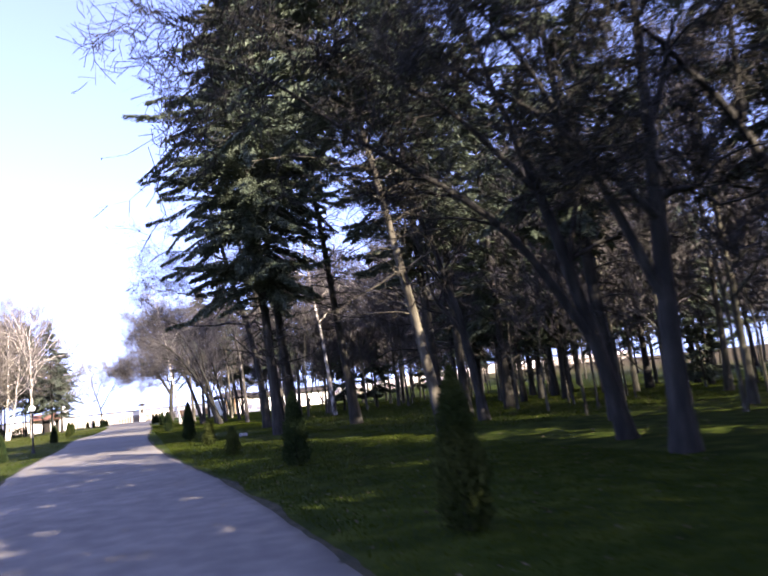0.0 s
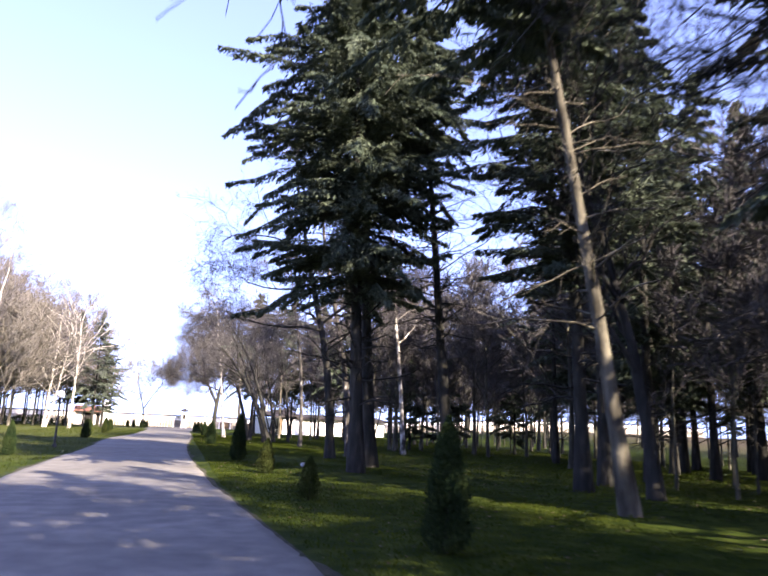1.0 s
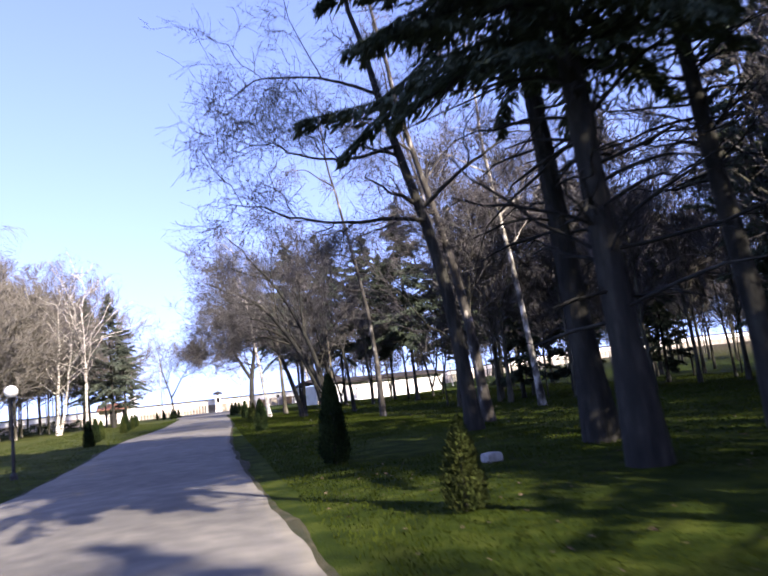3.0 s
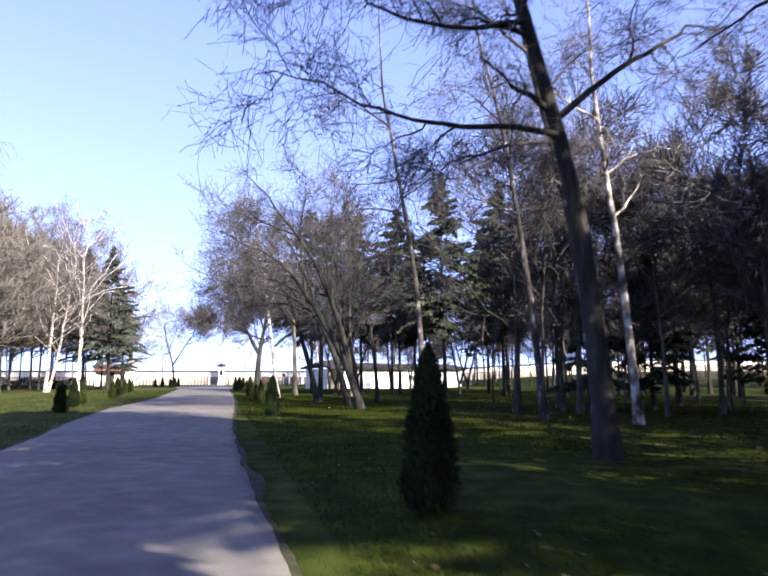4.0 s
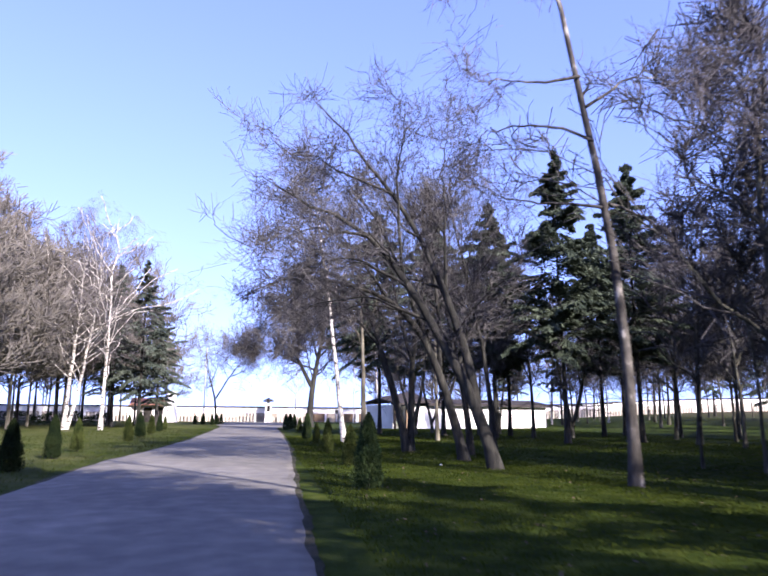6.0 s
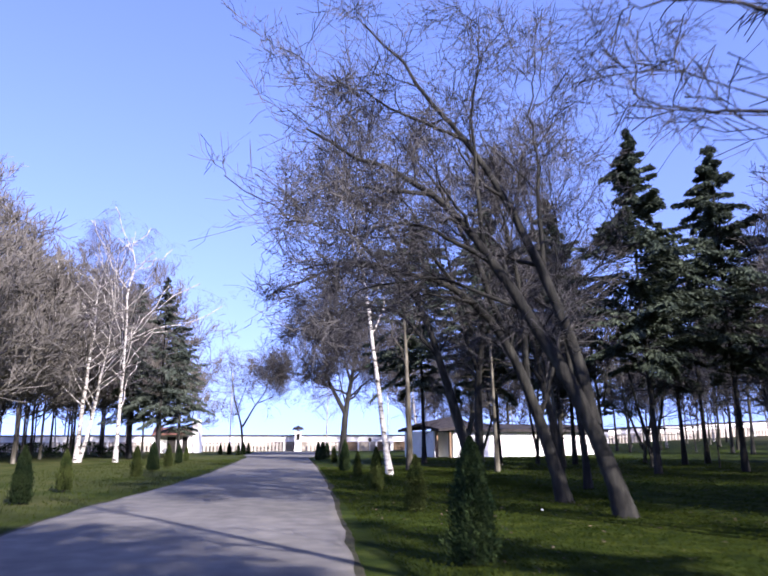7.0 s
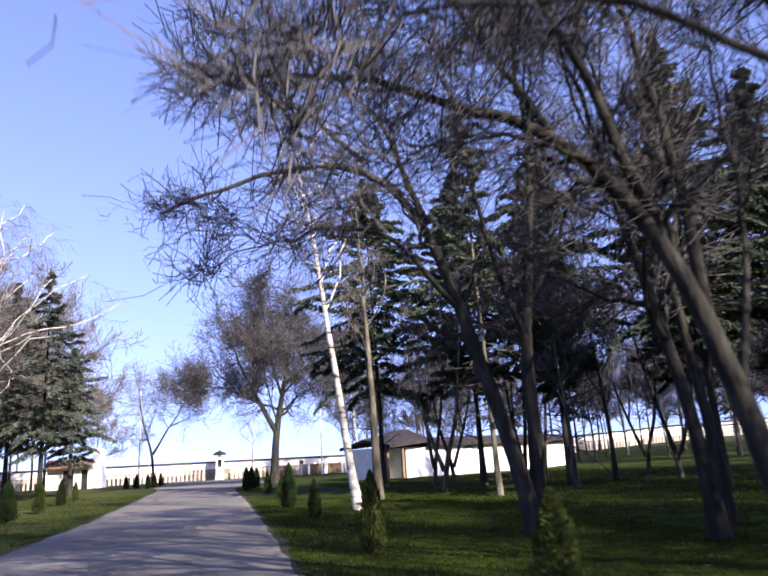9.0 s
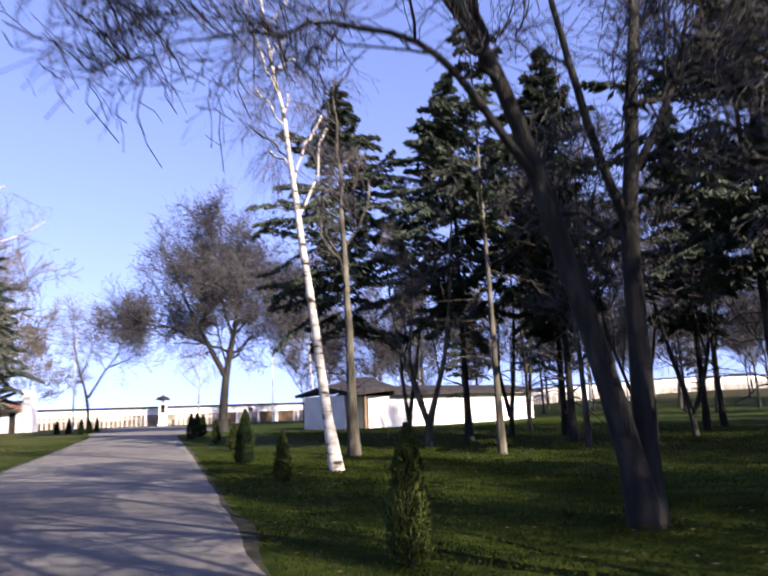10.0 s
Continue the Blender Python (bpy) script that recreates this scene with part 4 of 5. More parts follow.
plant("spruce_tree", spruce_tree("t", 122, 21, 0.24, 4.3, 0.3, 150, 480, (-0.6, 0), 26, 0.35, blade=(0.28, 0.062), peak=0.4), 11.75, 26.9, SPR)
# Added behind the spruce before it; its crown shades the dark birch's trunk.
plant("spruce_tree", spruce_tree("t", 123, 20, 0.22, 3.9, 0.4, 120, 300, (-0.4, 0), 20, 0.42, blade=(0.32, 0.08), peak=0.4), 14.2, 29.5, "tall high-crowned spruce added to shade the dark birch")
plant("birch_tree", shaped_tree(107, (
    (0.24, ((0, 0, 0), (-0.3, 0, 4.1), (-0.75, 0.1, 6.4), (-1.1, 0.1, 7.6), (-1.6, 0.2, 9.4), (-2.3, 0.3, 13.0), (-2.8, 0.3, 17.5))),
    (0.075, ((-0.75, 0, 6.3), (-1.7, 0.1, 6.5), (-2.8, 0.2, 6.35), (-4.0, 0.2, 6.45), (-5.2, 0.1, 6.9), (-6.4, 0, 6.8))),
    (0.065, ((-1.4, 0.1, 8.7), (-2.8, -0.2, 8.2), (-4.1, -0.4, 8.25), (-5.4, -0.6, 8.7), (-6.6, -0.7, 8.4))),
    (0.08, ((-0.8, 0.1, 6.7), (0.1, 0.1, 7.5), (0.9, 0.1, 8.1), (2.4, 0.2, 8.9), (4.0, 0.3, 9.2))),
    (0.06, ((-1.8, 0.2, 10.4), (-3.6, 0.4, 11.2), (-5.4, 0.6, 11.2), (-6.8, 0.7, 10.4))),
    (0.06, ((-1.5, 0.1, 9.0), (-0.6, -0.3, 10.6), (0.2, -0.6, 12.6)))), 7, 1.7, (6, 6, 4), twig_mat=M_BIRCH_TWIG, up=0.08, droop=0.16, hang=0.6, fine=0.005), 7.2, 42.4, "leafless birch with dark bark and spreading limbs")
plant("birch_tree", shaped_tree(108, (
    (0.2, ((0, 0, 0), (-0.25, 0, 3.6), (-0.83, 0, 6.55), (-1.1, 0.1, 7.55), (-1.6, 0.1, 9.6), (-2.4, 0.2, 13.5), (-2.9, 0.3, 18.0))),
    (0.055, ((-1.0, 0, 7.3), (-1.9, 0.1, 7.3), (-2.8, 0.1, 7.0), (-4.0, 0.2, 6.65), (-5.0, 0.2, 6.1))),
    (0.04, ((-0.75, 0, 6.2), (-1.3, -0.2, 6.3), (-1.7, -0.3, 6.5))),
    (0.05, ((-1.6, 0.1, 9.6), (-3.0, 0.2, 10.6), (-4.4, 0.3, 10.6))),
    (0.05, ((-1.3, 0.1, 8.4), (-0.2, 0.2, 9.8), (0.8, 0.3, 10.4)))), 7, 1.5, (5, 5, 4), M_BIRCH_GREY, M_BIRCH_TWIG, up=0.08, droop=0.16, hang=0.6, start=0.42, fine=0.005), 8.85, 45.4, "leafless grey-barked birch beside a darker one")
plant("birch_tree", shaped_tree(109, (
    (0.15, ((0, 0, 0), (-0.4, 0, 4.6), (-1.3, 0.1, 11.0), (-2.05, 0.2, 13.8), (-2.6, 0.3, 18.0))),
    (0.05, ((-0.8, 0, 7.6), (-2.2, 0.3, 8.3), (-3.6, 0.5, 8.2))),
    (0.05, ((-1.0, 0, 9.0), (0.4, -0.3, 10.2), (1.6, -0.5, 10.4))),
    (0.045, ((-1.4, 0.1, 11.2), (-3.0, -0.4, 12.2), (-4.2, -0.6, 12.0)))), 8, 1.5, (5, 4, 4), M_BIRCH_GREY, M_BIRCH_TWIG, up=0.08, droop=0.2, hang=0.7, fine=0.0045), 11.6, 54.0, BIR)
plant("birch_tree", shaped_tree(110, (
    (0.16, ((0, 0, 0), (-0.4, 0, 5.1), (-1.15, 0.1, 11.4), (-1.5, 0.2, 15.0), (-1.9, 0.3, 19.0))),
    (0.05, ((-0.9, 0, 8.6), (0.6, 0.2, 9.6), (1.8, 0.3, 9.8))),
    (0.05, ((-1.1, 0, 10.6), (-2.8, 0.2, 11.6), (-4.2, 0.3, 11.5)))), 8, 1.5, (5, 4, 4), M_BIRCH_FLECK, M_BIRCH_TWIG, up=0.08, droop=0.2, hang=0.7, fine=0.0045), 13.9, 51.6, BIR)
plant("birch_tree", shaped_tree(111, (
    (0.15, ((0, 0, 0), (0, 0, 2.4), (-0.25, 0, 5.9), (-0.65, 0.1, 8.4), (-1.05, 0.1, 10.6), (-1.5, 0.2, 13.2), (-1.8, 0.2, 18.5))),
    (0.045, ((-0.35, 0, 6.6), (-1.2, 0.1, 6.65), (-2.2, 0.2, 6.5), (-3.7, 0.3, 6.8))),
    (0.045, ((-0.65, 0, 8.3), (-1.3, 0.1, 8.65), (-2.6, 0.2, 8.6), (-4.1, 0.2, 8.1))),
    (0.045, ((-0.95, 0, 10.0), (-1.9, -0.1, 9.7), (-3.0, -0.2, 9.5), (-4.4, -0.3, 9.7))),
    (0.04, ((-0.3, 0, 6.7), (0.8, 0.1, 6.4), (1.6, 0.2, 5.6))),
    (0.045, ((-0.8, 0, 9.2), (0.6, 0.2, 10.3), (2.0, 0.4, 10.2))),
    (0.05, ((-1.4, 0.2, 12.4), (-2.9, 0.3, 13.4), (-4.3, 0.4, 13.2)))), 4, 1.1, (4, 4, 4), M_BIRCH_GREY, M_BIRCH_TWIG, up=0.1, droop=0.2, hang=0.4, start=0.5, fine=0.0045), 8.3, 58.4, "slim leafless birch with grey lower bark")
plant("leaning_tree", shaped_tree(112, (
    (0.21, ((0, 0, 0), (-0.65, 0, 2.0), (-1.55, 0, 3.6), (-2.85, 0.1, 5.75), (-4.1, 0.2, 7.3), (-5.4, 0.3, 8.0), (-6.8, 0.3, 8.4))),
    (0.16, ((-0.6, 0, 1.9), (-0.85, 0.1, 3.6), (-1.45, 0.2, 5.1), (-2.2, 0.3, 7.0), (-3.1, 0.3, 8.4), (-4.3, 0.4, 9.8), (-5.6, 0.5, 11.0))),
    (0.06, ((-1.45, 0.2, 5.1), (-1.5, 0.4, 8.0), (-1.3, 0.6, 10.8))),
    (0.06, ((-2.85, 0.1, 5.75), (-3.1, 0.1, 8.4), (-2.8, 0.2, 11.6))),
    (0.06, ((-2.6, 0.1, 5.4), (-4.4, -0.2, 6.2), (-5.8, -0.3, 5.9), (-6.8, -0.4, 5.4))),
    (0.06, ((-3.9, 0.2, 7.0), (-5.6, 0.5, 7.2), (-7.0, 0.6, 6.9))),
    (0.05, ((-2.0, 0.1, 4.4), (-4.0, 0.3, 5.1), (-5.8, 0.4, 4.6), (-6.5, 0.4, 3.7))),
    (0.05, ((-3.1, 0.3, 8.4), (-4.9, 0.2, 9.0), (-6.8, 0.1, 10.0)))), 7, 1.6, (6, 5, 4), up=0.1, droop=0.04, pull=(-0.04, 0), fine=0.0055), 6.75, 63.6, "dark leafless tree arching over the drive, broad crown")
plant("leaning_tree", shaped_tree(113, (
    (0.19, ((0, 0, 0), (-0.55, 0, 1.95), (-1.2, 0, 3.75), (-1.85, 0, 4.9), (-2.8, 0.1, 5.7), (-4.5, 0.2, 6.4), (-6.0, 0.2, 6.2), (-7.0, 0.2, 5.8))),
    (0.1, ((-0.9, 0, 3.0), (-0.9, 0.1, 5.0), (-1.2, 0.2, 7.5), (-1.6, 0.3, 10.4))),
    (0.1, ((-1.4, 0, 4.2), (-2.2, 0.1, 6.5), (-3.2, 0.2, 8.6), (-4.6, 0.2, 10.2))),
    (0.06, ((-2.8, 0.1, 5.7), (-4.2, -0.2, 7.6), (-5.8, -0.3, 8.8))),
    (0.06, ((-0.6, 0, 2.1), (0.3, 0.3, 4.4), (0.5, 0.5, 7.4), (0.3, 0.6, 10.0))),
    (0.05, ((-2.2, 0, 5.2), (-3.6, -0.4, 5.3), (-5.2, -0.6, 4.8)))), 7, 1.55, (6, 6, 4), up=0.12, droop=0.03, pull=(-0.03, 0), fine=0.006), 6.8, 67.1, "leafless tree bending over the drive, many upright shoots")
plant("broad_tree", shaped_tree(114, (
    (0.19, ((0, 0, 0), (-0.4, 0, 1.9), (-0.8, 0, 3.0), (-1.25, 0, 4.6), (-2.0, 0.1, 7.0), (-3.1, 0.2, 7.8), (-5.0, 0.2, 7.9), (-6.2, 0.1, 7.0), (-7.2, 0, 6.4))),
    (0.18, ((0.12, 0.1, 0), (0.2, 0.1, 1.9), (0.15, 0.1, 3.7), (0.45, 0.1, 5.5), (0.7, 0.2, 7.2), (1.1, 0.3, 8.8), (1.3, 0.4, 11.4))),
    (0.07, ((-1.2, 0, 4.4), (-2.8, -0.2, 6.1), (-4.6, -0.4, 5.9), (-6.4, -0.5, 5.2))),
    (0.08, ((0.2, 0.1, 3.9), (-0.5, 0.3, 6.0), (-1.0, 0.5, 8.6), (-1.8, 0.6, 10.8))),
    (0.07, ((-1.8, 0.1, 6.4), (-2.6, 0.3, 8.6), (-4.0, 0.4, 10.2), (-5.8, 0.4, 11.2))),
    (0.06, ((-3.1, 0.2, 7.8), (-4.6, -0.3, 8.8), (-6.6, -0.4, 9.2))),
    (0.07, ((0.3, 0.1, 4.6), (1.4, 0.2, 6.4), (2.2, 0.4, 8.8)))), 7, 1.65, (6, 6, 4), up=0.06, droop=0.05, pull=(-0.05, 0), fine=0.006), 5.95, 72.9, "leafless tree with two dark stems and arching limbs")
plant("broad_tree", bare_tree("t", 115, 12, 0.13, (-1.8, 0.5), 0.35, 10, 0.45, (9, 8, 5)), 9.4, 71.7, DEC)
plant("broad_tree", bare_tree("t", 129, 10.5, 0.15, (-2.2, 0.5), 0.25, 13, 0.45, (9, 8, 5), fine=0.006), 7.9, 70.1, DEC)
plant("birch_tree", birch_tree("t", 117, 16, 0.15, (-1.5, 0.6), 0.42, 16, (6, 6, 5), power=0.8, pale_limbs=True, thick=0.22, spread=0.24), 4.4, 82.9, "white birch leaning towards the drive")
plant("slender_tree", birch_tree("t", 118, 13.5, 0.19, (-0.3, 0), 0.4, 12, (4, 4, 3), M_PINEBARK, spread=0.22, wig=0.5, pale_limbs=True, thick=0.3), 6.15, 87.7, "slender pale-barked tree with crooked limbs")
plant("pine_tree", spruce_tree("t", 119, 16, 0.12, 2.2, 0.45, 44, 165, (-0.4, 0), 24, 0.6, M_PINEBARK), 10.4, 85.5, "slender pale-barked pine at the wood's edge")
for i, (x, y, h, rr) in enumerate(((16.7, 80.7, 17.2, 3.9), (22.1, 82.2, 17.4, 3.7), (8.9, 98.2, 18.2, 5.2), (12.8, 93.2, 17, 4.4), (15.4, 89.2, 16.5, 3.6), (18.2, 94.2, 15.5, 2.8), (25, 92.7, 16.5, 2.9))):
    plant("spruce_tree", spruce_tree("t", 130 + i, h, 0.16, rr, 0.29, 120, 320, (-0.3, 0), 22, 0.33, blade=(0.38, 0.112), peak=0.36), x, y, "full dark green spruce with pointed crown")
plant("broad_tree", shaped_tree(347, (
    (0.4, ((0, 0, 0), (0.05, 0, 2.5), (0.3, 0, 4.8), (0.9, 0, 8.0), (1.6, 0.3, 12.0), (2.0, 0.4, 16.5))),
    (0.26, ((0.2, 0, 4.4), (-1.2, 0.2, 7.0), (-2.8, 0.4, 10.0), (-4.0, 0.5, 14.0))),
    (0.12, ((-1.2, 0.2, 7.0), (-4.2, -0.3, 8.4), (-7.2, -0.5, 8.8))),
    (0.14, ((0.8, 0, 7.4), (-0.4, 0.4, 12.0), (-1.0, 0.6, 17.0))),
    (0.12, ((0.9, 0.1, 7.8), (3.2, 0.2, 10.5), (5.2, 0.3, 12.4))),
    (0.1, ((0.5, 0, 6.0), (3.0, -0.3, 8.0), (5.4, -0.4, 8.6))),
    (0.1, ((0.3, 0, 5.2), (-0.6, -1.5, 8.4), (-1.2, -2.6, 11.6))),
    (0.1, ((1.2, 0, 9.5), (1.8, 2.0, 12.2), (2.4, 3.4, 14.8)))), 11, 3.2, (9, 8, 5), up=0.12, fine=0.012, twig_len=0.8, start=0.3), 5.0, 123.5, "broad leafless lime tree beside the drive's end")
plant("broad_tree", shaped_tree(141, (
    (0.17, ((0, 0, 0), (0, 0, 2.0), (-0.2, 0, 3.6), (-0.9, 0, 5.6), (-1.5, 0.1, 8.2), (-1.9, 0.2, 12.0))),
    (0.13, ((-0.1, 0, 3.3), (0.7, 0, 4.6), (1.6, 0, 6.2), (2.5, 0.1, 7.4), (3.3, 0.2, 10.0))),
    (0.06, ((-0.8, 0, 5.4), (0.2, 0.2, 8.0), (0.6, 0.3, 11.0))),
    (0.06, ((1.6, 0, 6.2), (3.4, 0.2, 7.0), (4.6, 0.3, 8.6)))), 6, 2.3, (6, 5, 4), M_BARK_GREY, M_TWIG_HAZED, fine=0.01, twig_len=0.7), -6.4, 139, "slender leafless tree forking above head height")
plant("birch_tree", birch_tree("t", 142, 13, 0.13, (0.4, 0), 0.3, 18, (6, 6, 4)), 4.5, 151, BIR)
plant("birch_tree", birch_tree("t", 143, 20, 0.18, (0.0, 0), 0.35, 18, (6, 6, 4), twin=True, wig=0.9), -16.2, 67.0, "twin-stemmed white birch on the sunny grass")
plant("birch_tree", birch_tree("t", 144, 19.5, 0.19, (0.9, 0), 0.2, 20, (7, 7, 4), twin=True, spread=0.46, wig=1.0, pale_limbs=True), -17.0, 107.7, "white birch with pale spreading limbs")
plant("birch_tree", birch_tree("t", 145, 18.5, 0.17, (1.0, 0), 0.2, 20, (7, 7, 4), spread=0.46, wig=1.0, pale_limbs=True), -13.8, 106.7, "white birch with pale spreading limbs")
for i, (x, y, h, rr) in enumerate(((-12.0, 114, 16.5, 3.9), (-15.5, 119, 17, 3.7), (-11.5, 122, 12.0, 3.0))):
    plant("spruce_tree", spruce_tree("t", 150 + i, h, 0.2, rr, 0.2, 100, 255, (0, 0), 0, 0.2, None, M_NEEDLE_BLUE, blade=(0.36, 0.090)), x, y, "sunlit grey-green spruce beside the gatehouse")

# ---- slim forked trees before the long shed ----
FORK = [shaped_tree(351 + k, (
    (0.13, ((0, 0, 0), (-0.1, 0, 1.2), (-0.7 - 0.2 * k, 0.1, 3.4), (-1.3, 0.2, 6.5), (-1.6, 0.3, 10.0))),
    (0.11, ((0, 0, 0.9), (0.6, 0.1, 2.6), (1.1 + 0.3 * k, 0.1, 5.2), (1.5, 0.2, 9.0))),
    (0.06, ((0.7, 0.1, 3.0), (0.2, 0.3, 5.5), (0.1, 0.4, 8.5)))), 4, 1.5, (5, 4, 4), M_BARK_GREY, fine=0.009, twig_len=0.5) for k in range(2)]
for x, y, k in ((11.6, 97.5, 0), (16.2, 95.8, 1), (19.0, 99.0, 0), (13.6, 100.0, 1), (20.6, 88.5, 0), (24.2, 96.5, 1), (9.9, 90.6, 1)):
    plant("broad_tree", FORK[k], x, y, "slim dark leafless tree with a low fork", "tree", "forked trees by the shed", x * 50)

# ---- the wood on the one side and the grove on the other ----
FAR = [bare_tree("t", 200 + i, 10.5 + i * 0.8, 0.10 + 0.018 * i, (-1.2 + 0.5 * i, 0.3), 0.24, 12, 0.5, (8, 7, 4), sides=6, fine=0.011, twig_len=0.8, lite=True, bark=M_BARK_GREY, limb_angle=48) for i in range(5)]
POLE = [bare_tree("t", 240 + i, 8.0 + i * 0.8, 0.05 + 0.012 * i, (-0.8 + 0.6 * i, 0.3), 0.25, 8, 0.34, (6, 5, 3), sides=5, fine=0.012, twig_len=0.6, lite=True, bark=M_BARK_GREY) for i in range(3)]
FAR_B = [birch_tree("t", 210 + i, 14 + i, 0.11 + 0.01 * i, (-0.6, 0.2), 0.35, 14, (6, 5, 2), fine=0.012) for i in range(2)]
FAR_S = [spruce_tree("t", 220 + i, 12 + 1.5 * i, 0.16, 2.6, 0.25 + 0.08 * i, 60, 112, (-0.3, 0), 10, 0.32, blade=(0.48, 0.132)) for i in range(3)]
FAR_D = [spruce_tree("t", 226 + i, 11 + 2 * i, 0.16, 3.0, 0.04, 75, 105, (0, 0), 0, 0.32, blade=(0.48, 0.144)) for i in range(2)]
FAR_LOW = [spruce_tree("t", 236 + i, 7.5 + 1.2 * i, 0.13, 2.0, 0.12, 60, 130, (0, 0), 4, 0.2, blade=(0.40, 0.11)) for i in range(2)]
FAR_T = [spruce_tree("t", 228 + i, 17 + 2 * i, 0.2, 3.2, 0.2, 90, 165, (-0.3, 0), 12, 0.22, blade=(0.40, 0.102)) for i in range(2)]
FAR_L = [bare_tree("t", 230 + i, 14.5 + i * 1.5, 0.14, (0.4, 0), 0.2, 14, 0.5, (9, 8, 4), sides=6, fine=0.017, twig_len=0.8, twig_mat=M_TWIG_HAZED, bark=M_PINEBARK, lite=True, limb_angle=50) for i in range(3)]
rng_w = random.Random(21)
taken = [(o.location.x, o.location.y) for o in scene.collection.objects if o.parent is None and o.get("category") == "tree"]


def clear(x, y, gap, shut=True):
    if shut and 6 < x < 37 and 100 < y < 130 or shut and 8 < x < 23 and 58 < y < 80:
        return False
    if 24 < y < 52 and 0.29 < x / (y - 8) < 0.56:
        return False
    if 9 < x < 18 and abs((x - 8.7) * 0.89 + (y - 20.9) * 0.46) < 2.2:
        return False
    return all((x - a) ** 2 + (y - b) ** 2 > gap * gap for a, b in taken)


def scatter(count, xr, yr, gap, kinds, group, shut=True):
    tries = done = 0
    while done < count and tries < 6000:
        tries += 1
        x, y = rng_w.uniform(*xr), rng_w.uniform(*yr)
        if not clear(x, y, gap, shut):
            continue
        taken.append((x, y))
        done += 1
        pool, name, label = kinds[rng_w.randrange(len(kinds))]
        plant(name, pool[rng_w.randrange(len(pool))], x, y, label, "tree", group, rng_w.uniform(-40, 40), rng_w.uniform(0.85, 1.15))


K_B, K_W, K_S = (FAR, "broad_tree", "leafless slender woodland tree with grey-brown bark"), (FAR_B, "birch_tree", "slender leafless birch in the wood"), (FAR_S, "spruce_tree", "dark spruce among leafless trees")
K_D = (FAR_D, "spruce_tree", "dense dark spruce with boughs to the ground")
K_LOW = (FAR_LOW, "spruce_tree", "low dark young spruce inside the wood")
K_T = (FAR_T, "spruce_tree", "tall dense spruce inside the wood")
K_L, K_P = (FAR_L, "broad_tree", "leafless sunlit tree with brown twigs paled for haze"), (POLE, "young_tree", "thin leafless young tree in the wood")
scatter(2, (16, 26), (22, 36), 3.0, (K_T,), "trees of the wood")
scatter(32, (12.5, 40), (10, 48), 3.4, (K_B, K_B, K_B, K_P, K_P), "trees of the wood")
scatter(46, (12.5, 40), (48, 96), 3.1, (K_B, K_B, K_B, K_P), "trees of the wood")
# Dense stand added off to the side so its shade covers the lawn ahead.
scatter(18, (21, 32), (33, 47), 2.4, (K_T, K_T, K_B), "trees of the wood")
scatter(5, (20.5, 31), (47, 56), 2.3, (K_B, K_B, K_P), "trees of the wood")
scatter(3, (17, 25), (54, 62), 2.2, (K_LOW,), "trees of the wood", shut=False)
scatter(8, (12.5, 19), (56.5, 64), 2.0, (K_B, K_P, K_P), "trees of the wood", shut=False)
scatter(7, (26, 42), (60, 96), 3.1, (K_S,), "trees of the wood")
scatter(16, (24, 46), (4, 30), 3.2, (K_D,), "trees of the wood")
scatter(26, (13, 30), (6, 30), 2.0, (K_P,), "trees of the wood")
scatter(34, (34, 80), (14, 52), 3.6, (K_D, K_T, K_D, K_B), "trees of the wood")
scatter(40, (40, 72), (52, 120), 5.0, (K_B, K_B, K_B, K_S), "trees of the wood")
scatter(42, (14, 66), (119, 152), 4.5, (K_B, K_B, K_B, K_W, K_S), "trees of the wood")
scatter(9, (-24, -14), (112, 132), 3.0, (K_L,), "trees of the grove")
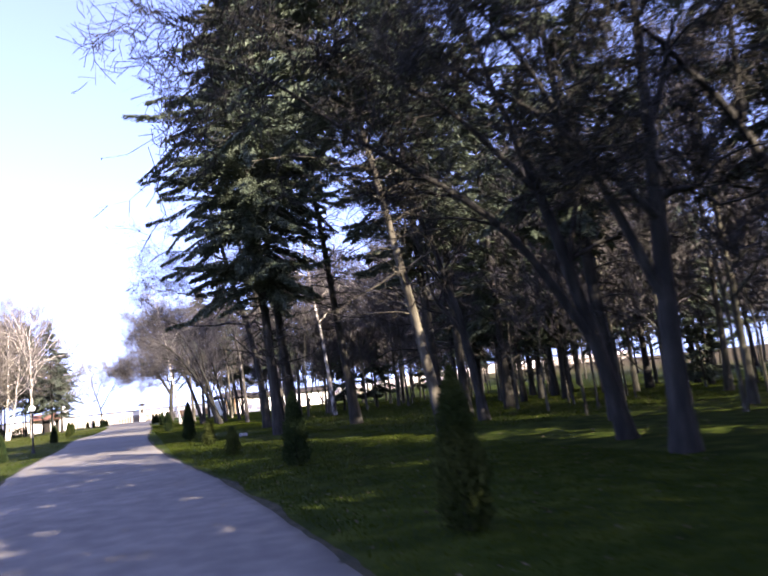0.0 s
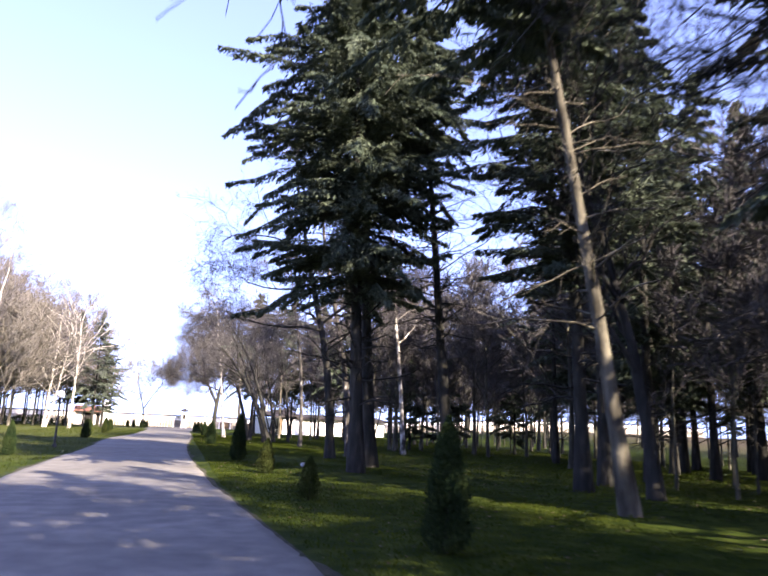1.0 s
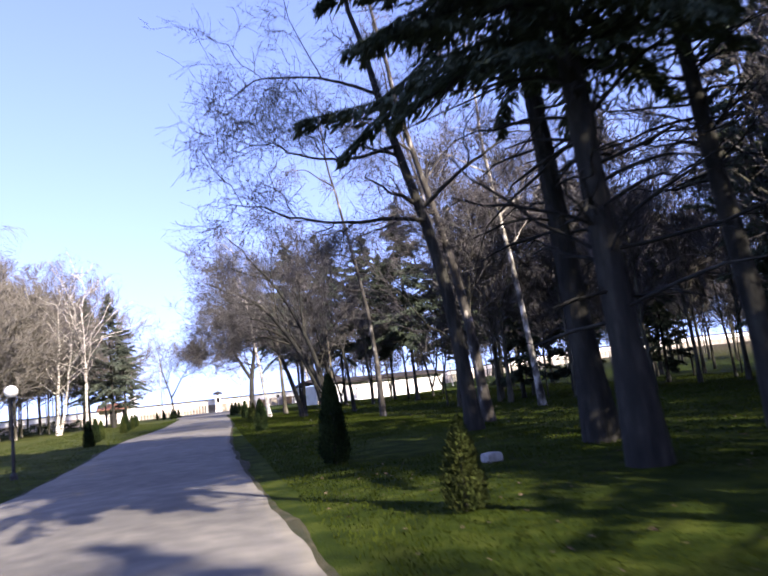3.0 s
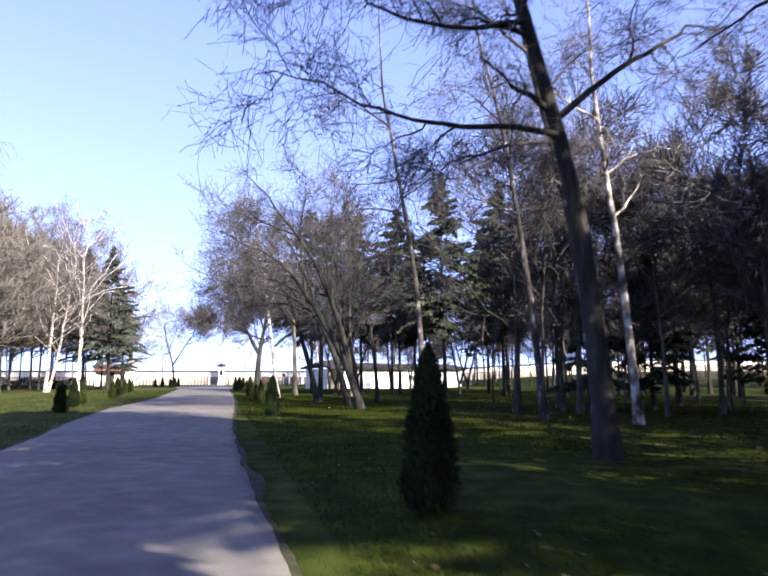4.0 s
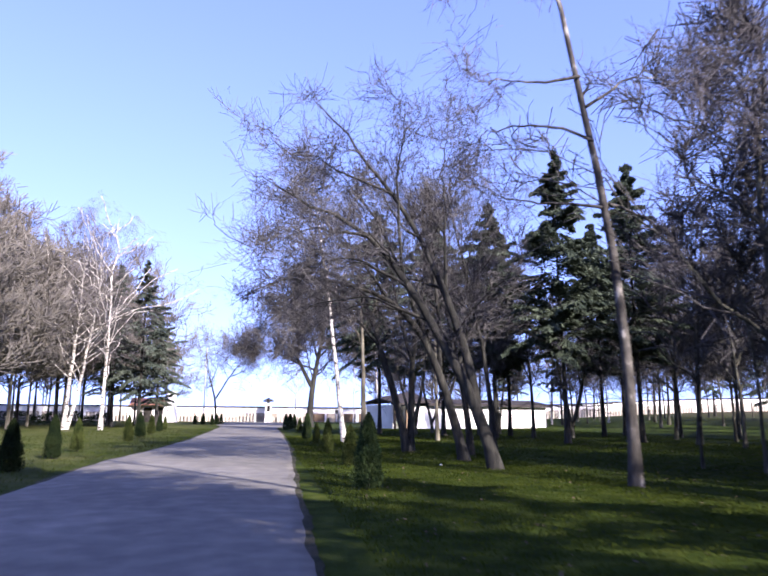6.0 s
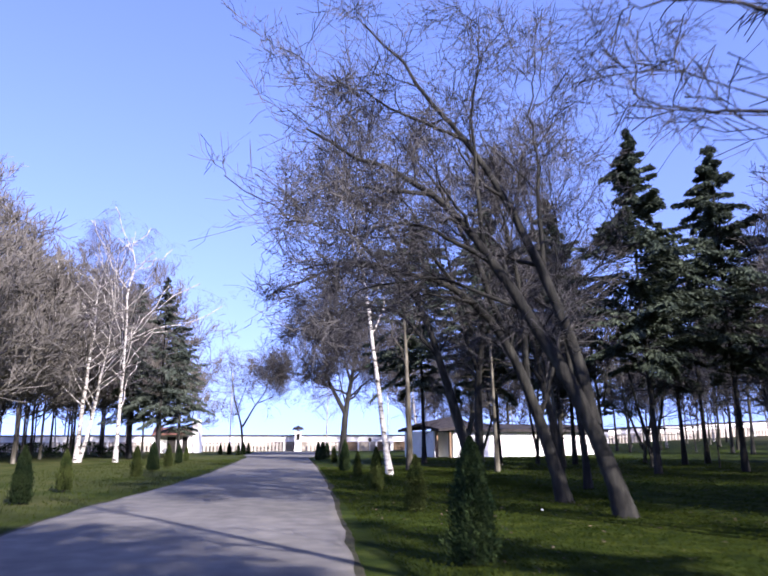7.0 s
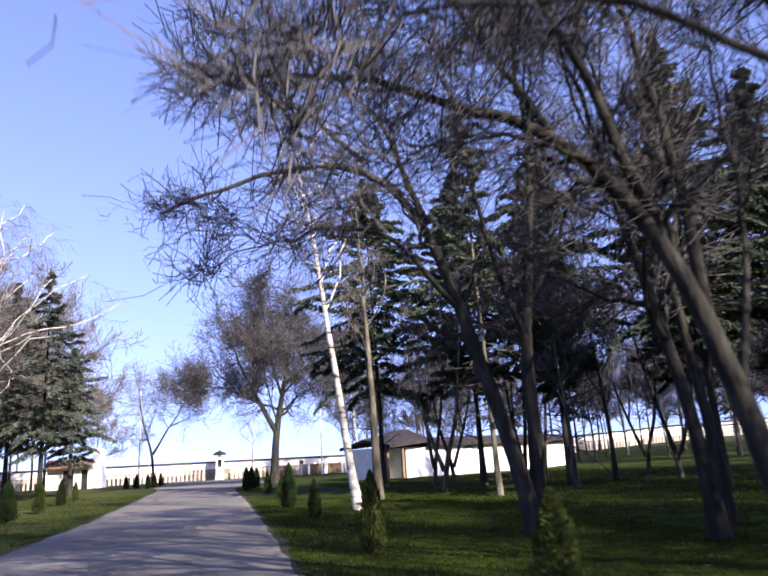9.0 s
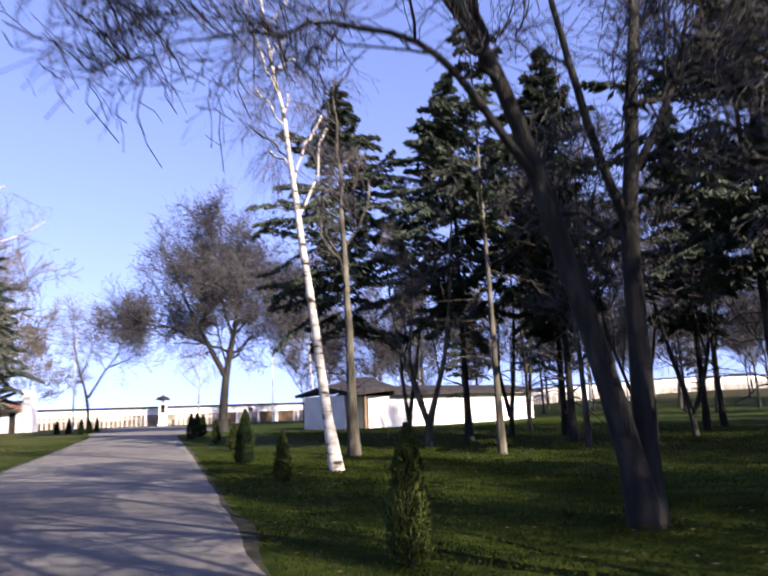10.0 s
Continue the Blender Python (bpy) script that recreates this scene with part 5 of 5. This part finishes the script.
# Unseen spruces added beside and behind the start to shade the near wood.
scatter(16, (9, 26), (-16, 3), 2.6, (K_D, K_T, K_T), "trees of the wood")
scatter(76, (-52, -20), (94, 150), 3.2, (K_L, K_L, K_L, K_L, K_W), "trees of the grove")
scatter(4, (-44, -8), (171, 184), 3.5, (K_L,), "trees beyond the wall")
# More unseen trees added behind the start, to keep sun off the drive.
scatter(40, (6, 34), (-45, 7), 4.0, (K_B, K_S, K_S), "trees of the wood")
scatter(5, (-50, -16), (-40, 20), 7, (K_L,), "trees of the grove")

# ---- grass blades and fallen leaves by the drive ----
rng_g = np.random.default_rng(5)


def ground_blades(name, count, xr, yr, length, width, mat, label, flat=False):
    x, y = rng_g.uniform(*xr, count), rng_g.uniform(yr[0], yr[1], count)
    lo, hi = (np.array([f(v) for v in np.arange(0, 101)]) for f in (left_edge, right_edge))
    keep = (x < np.interp(y, np.arange(0, 101), lo) - 0.1) | (x > np.interp(y, np.arange(0, 101), hi) + 0.12)
    x, y = x[keep], y[keep]
    n = len(x)
    D = unit(rng_g.normal(size=(n, 3)) * ([1, 1, 0.15] if flat else [0.5, 0.5, 0.1]) + ([0, 0, 0.0] if flat else [0, 0, 1.0]))
    S = unit(np.cross(D, rng_g.normal(size=(n, 3)) * ([0.2, 0.2, 1] if flat else [1, 1, 0.2])))
    L = length * (0.5 + rng_g.random(n))
    C = np.stack([x, y, (0.05 + 0 * L) if flat else L * 0.4 + 0.02], -1)
    m = Mass()
    blades(m, C, D, S, L, width * (0.6 + 0.8 * rng_g.random(n)))
    tagged(new(name, m.mesh(name, mat, False)), label, "grass" if not flat else "leaves", kind="stuff")


ground_blades("grass", 165000, (1.1, 8.5), (2, 92), 0.05, 0.018, M_BLADE, "short green grass blades on the verge")
ground_blades("grass", 110000, (7, 32), (20, 116), 0.06, 0.035, M_BLADE, "green grass blades under the trees")
ground_blades("grass", 24000, (-14, -4.2), (15, 112), 0.08, 0.02, M_BLADE, "short sunlit grass blades on the far verge")
ground_blades("fallen_leaves", 8000, (1.2, 22), (2, 100), 0.06, 0.04, M_LITTER, "scattered brown fallen leaves", True)
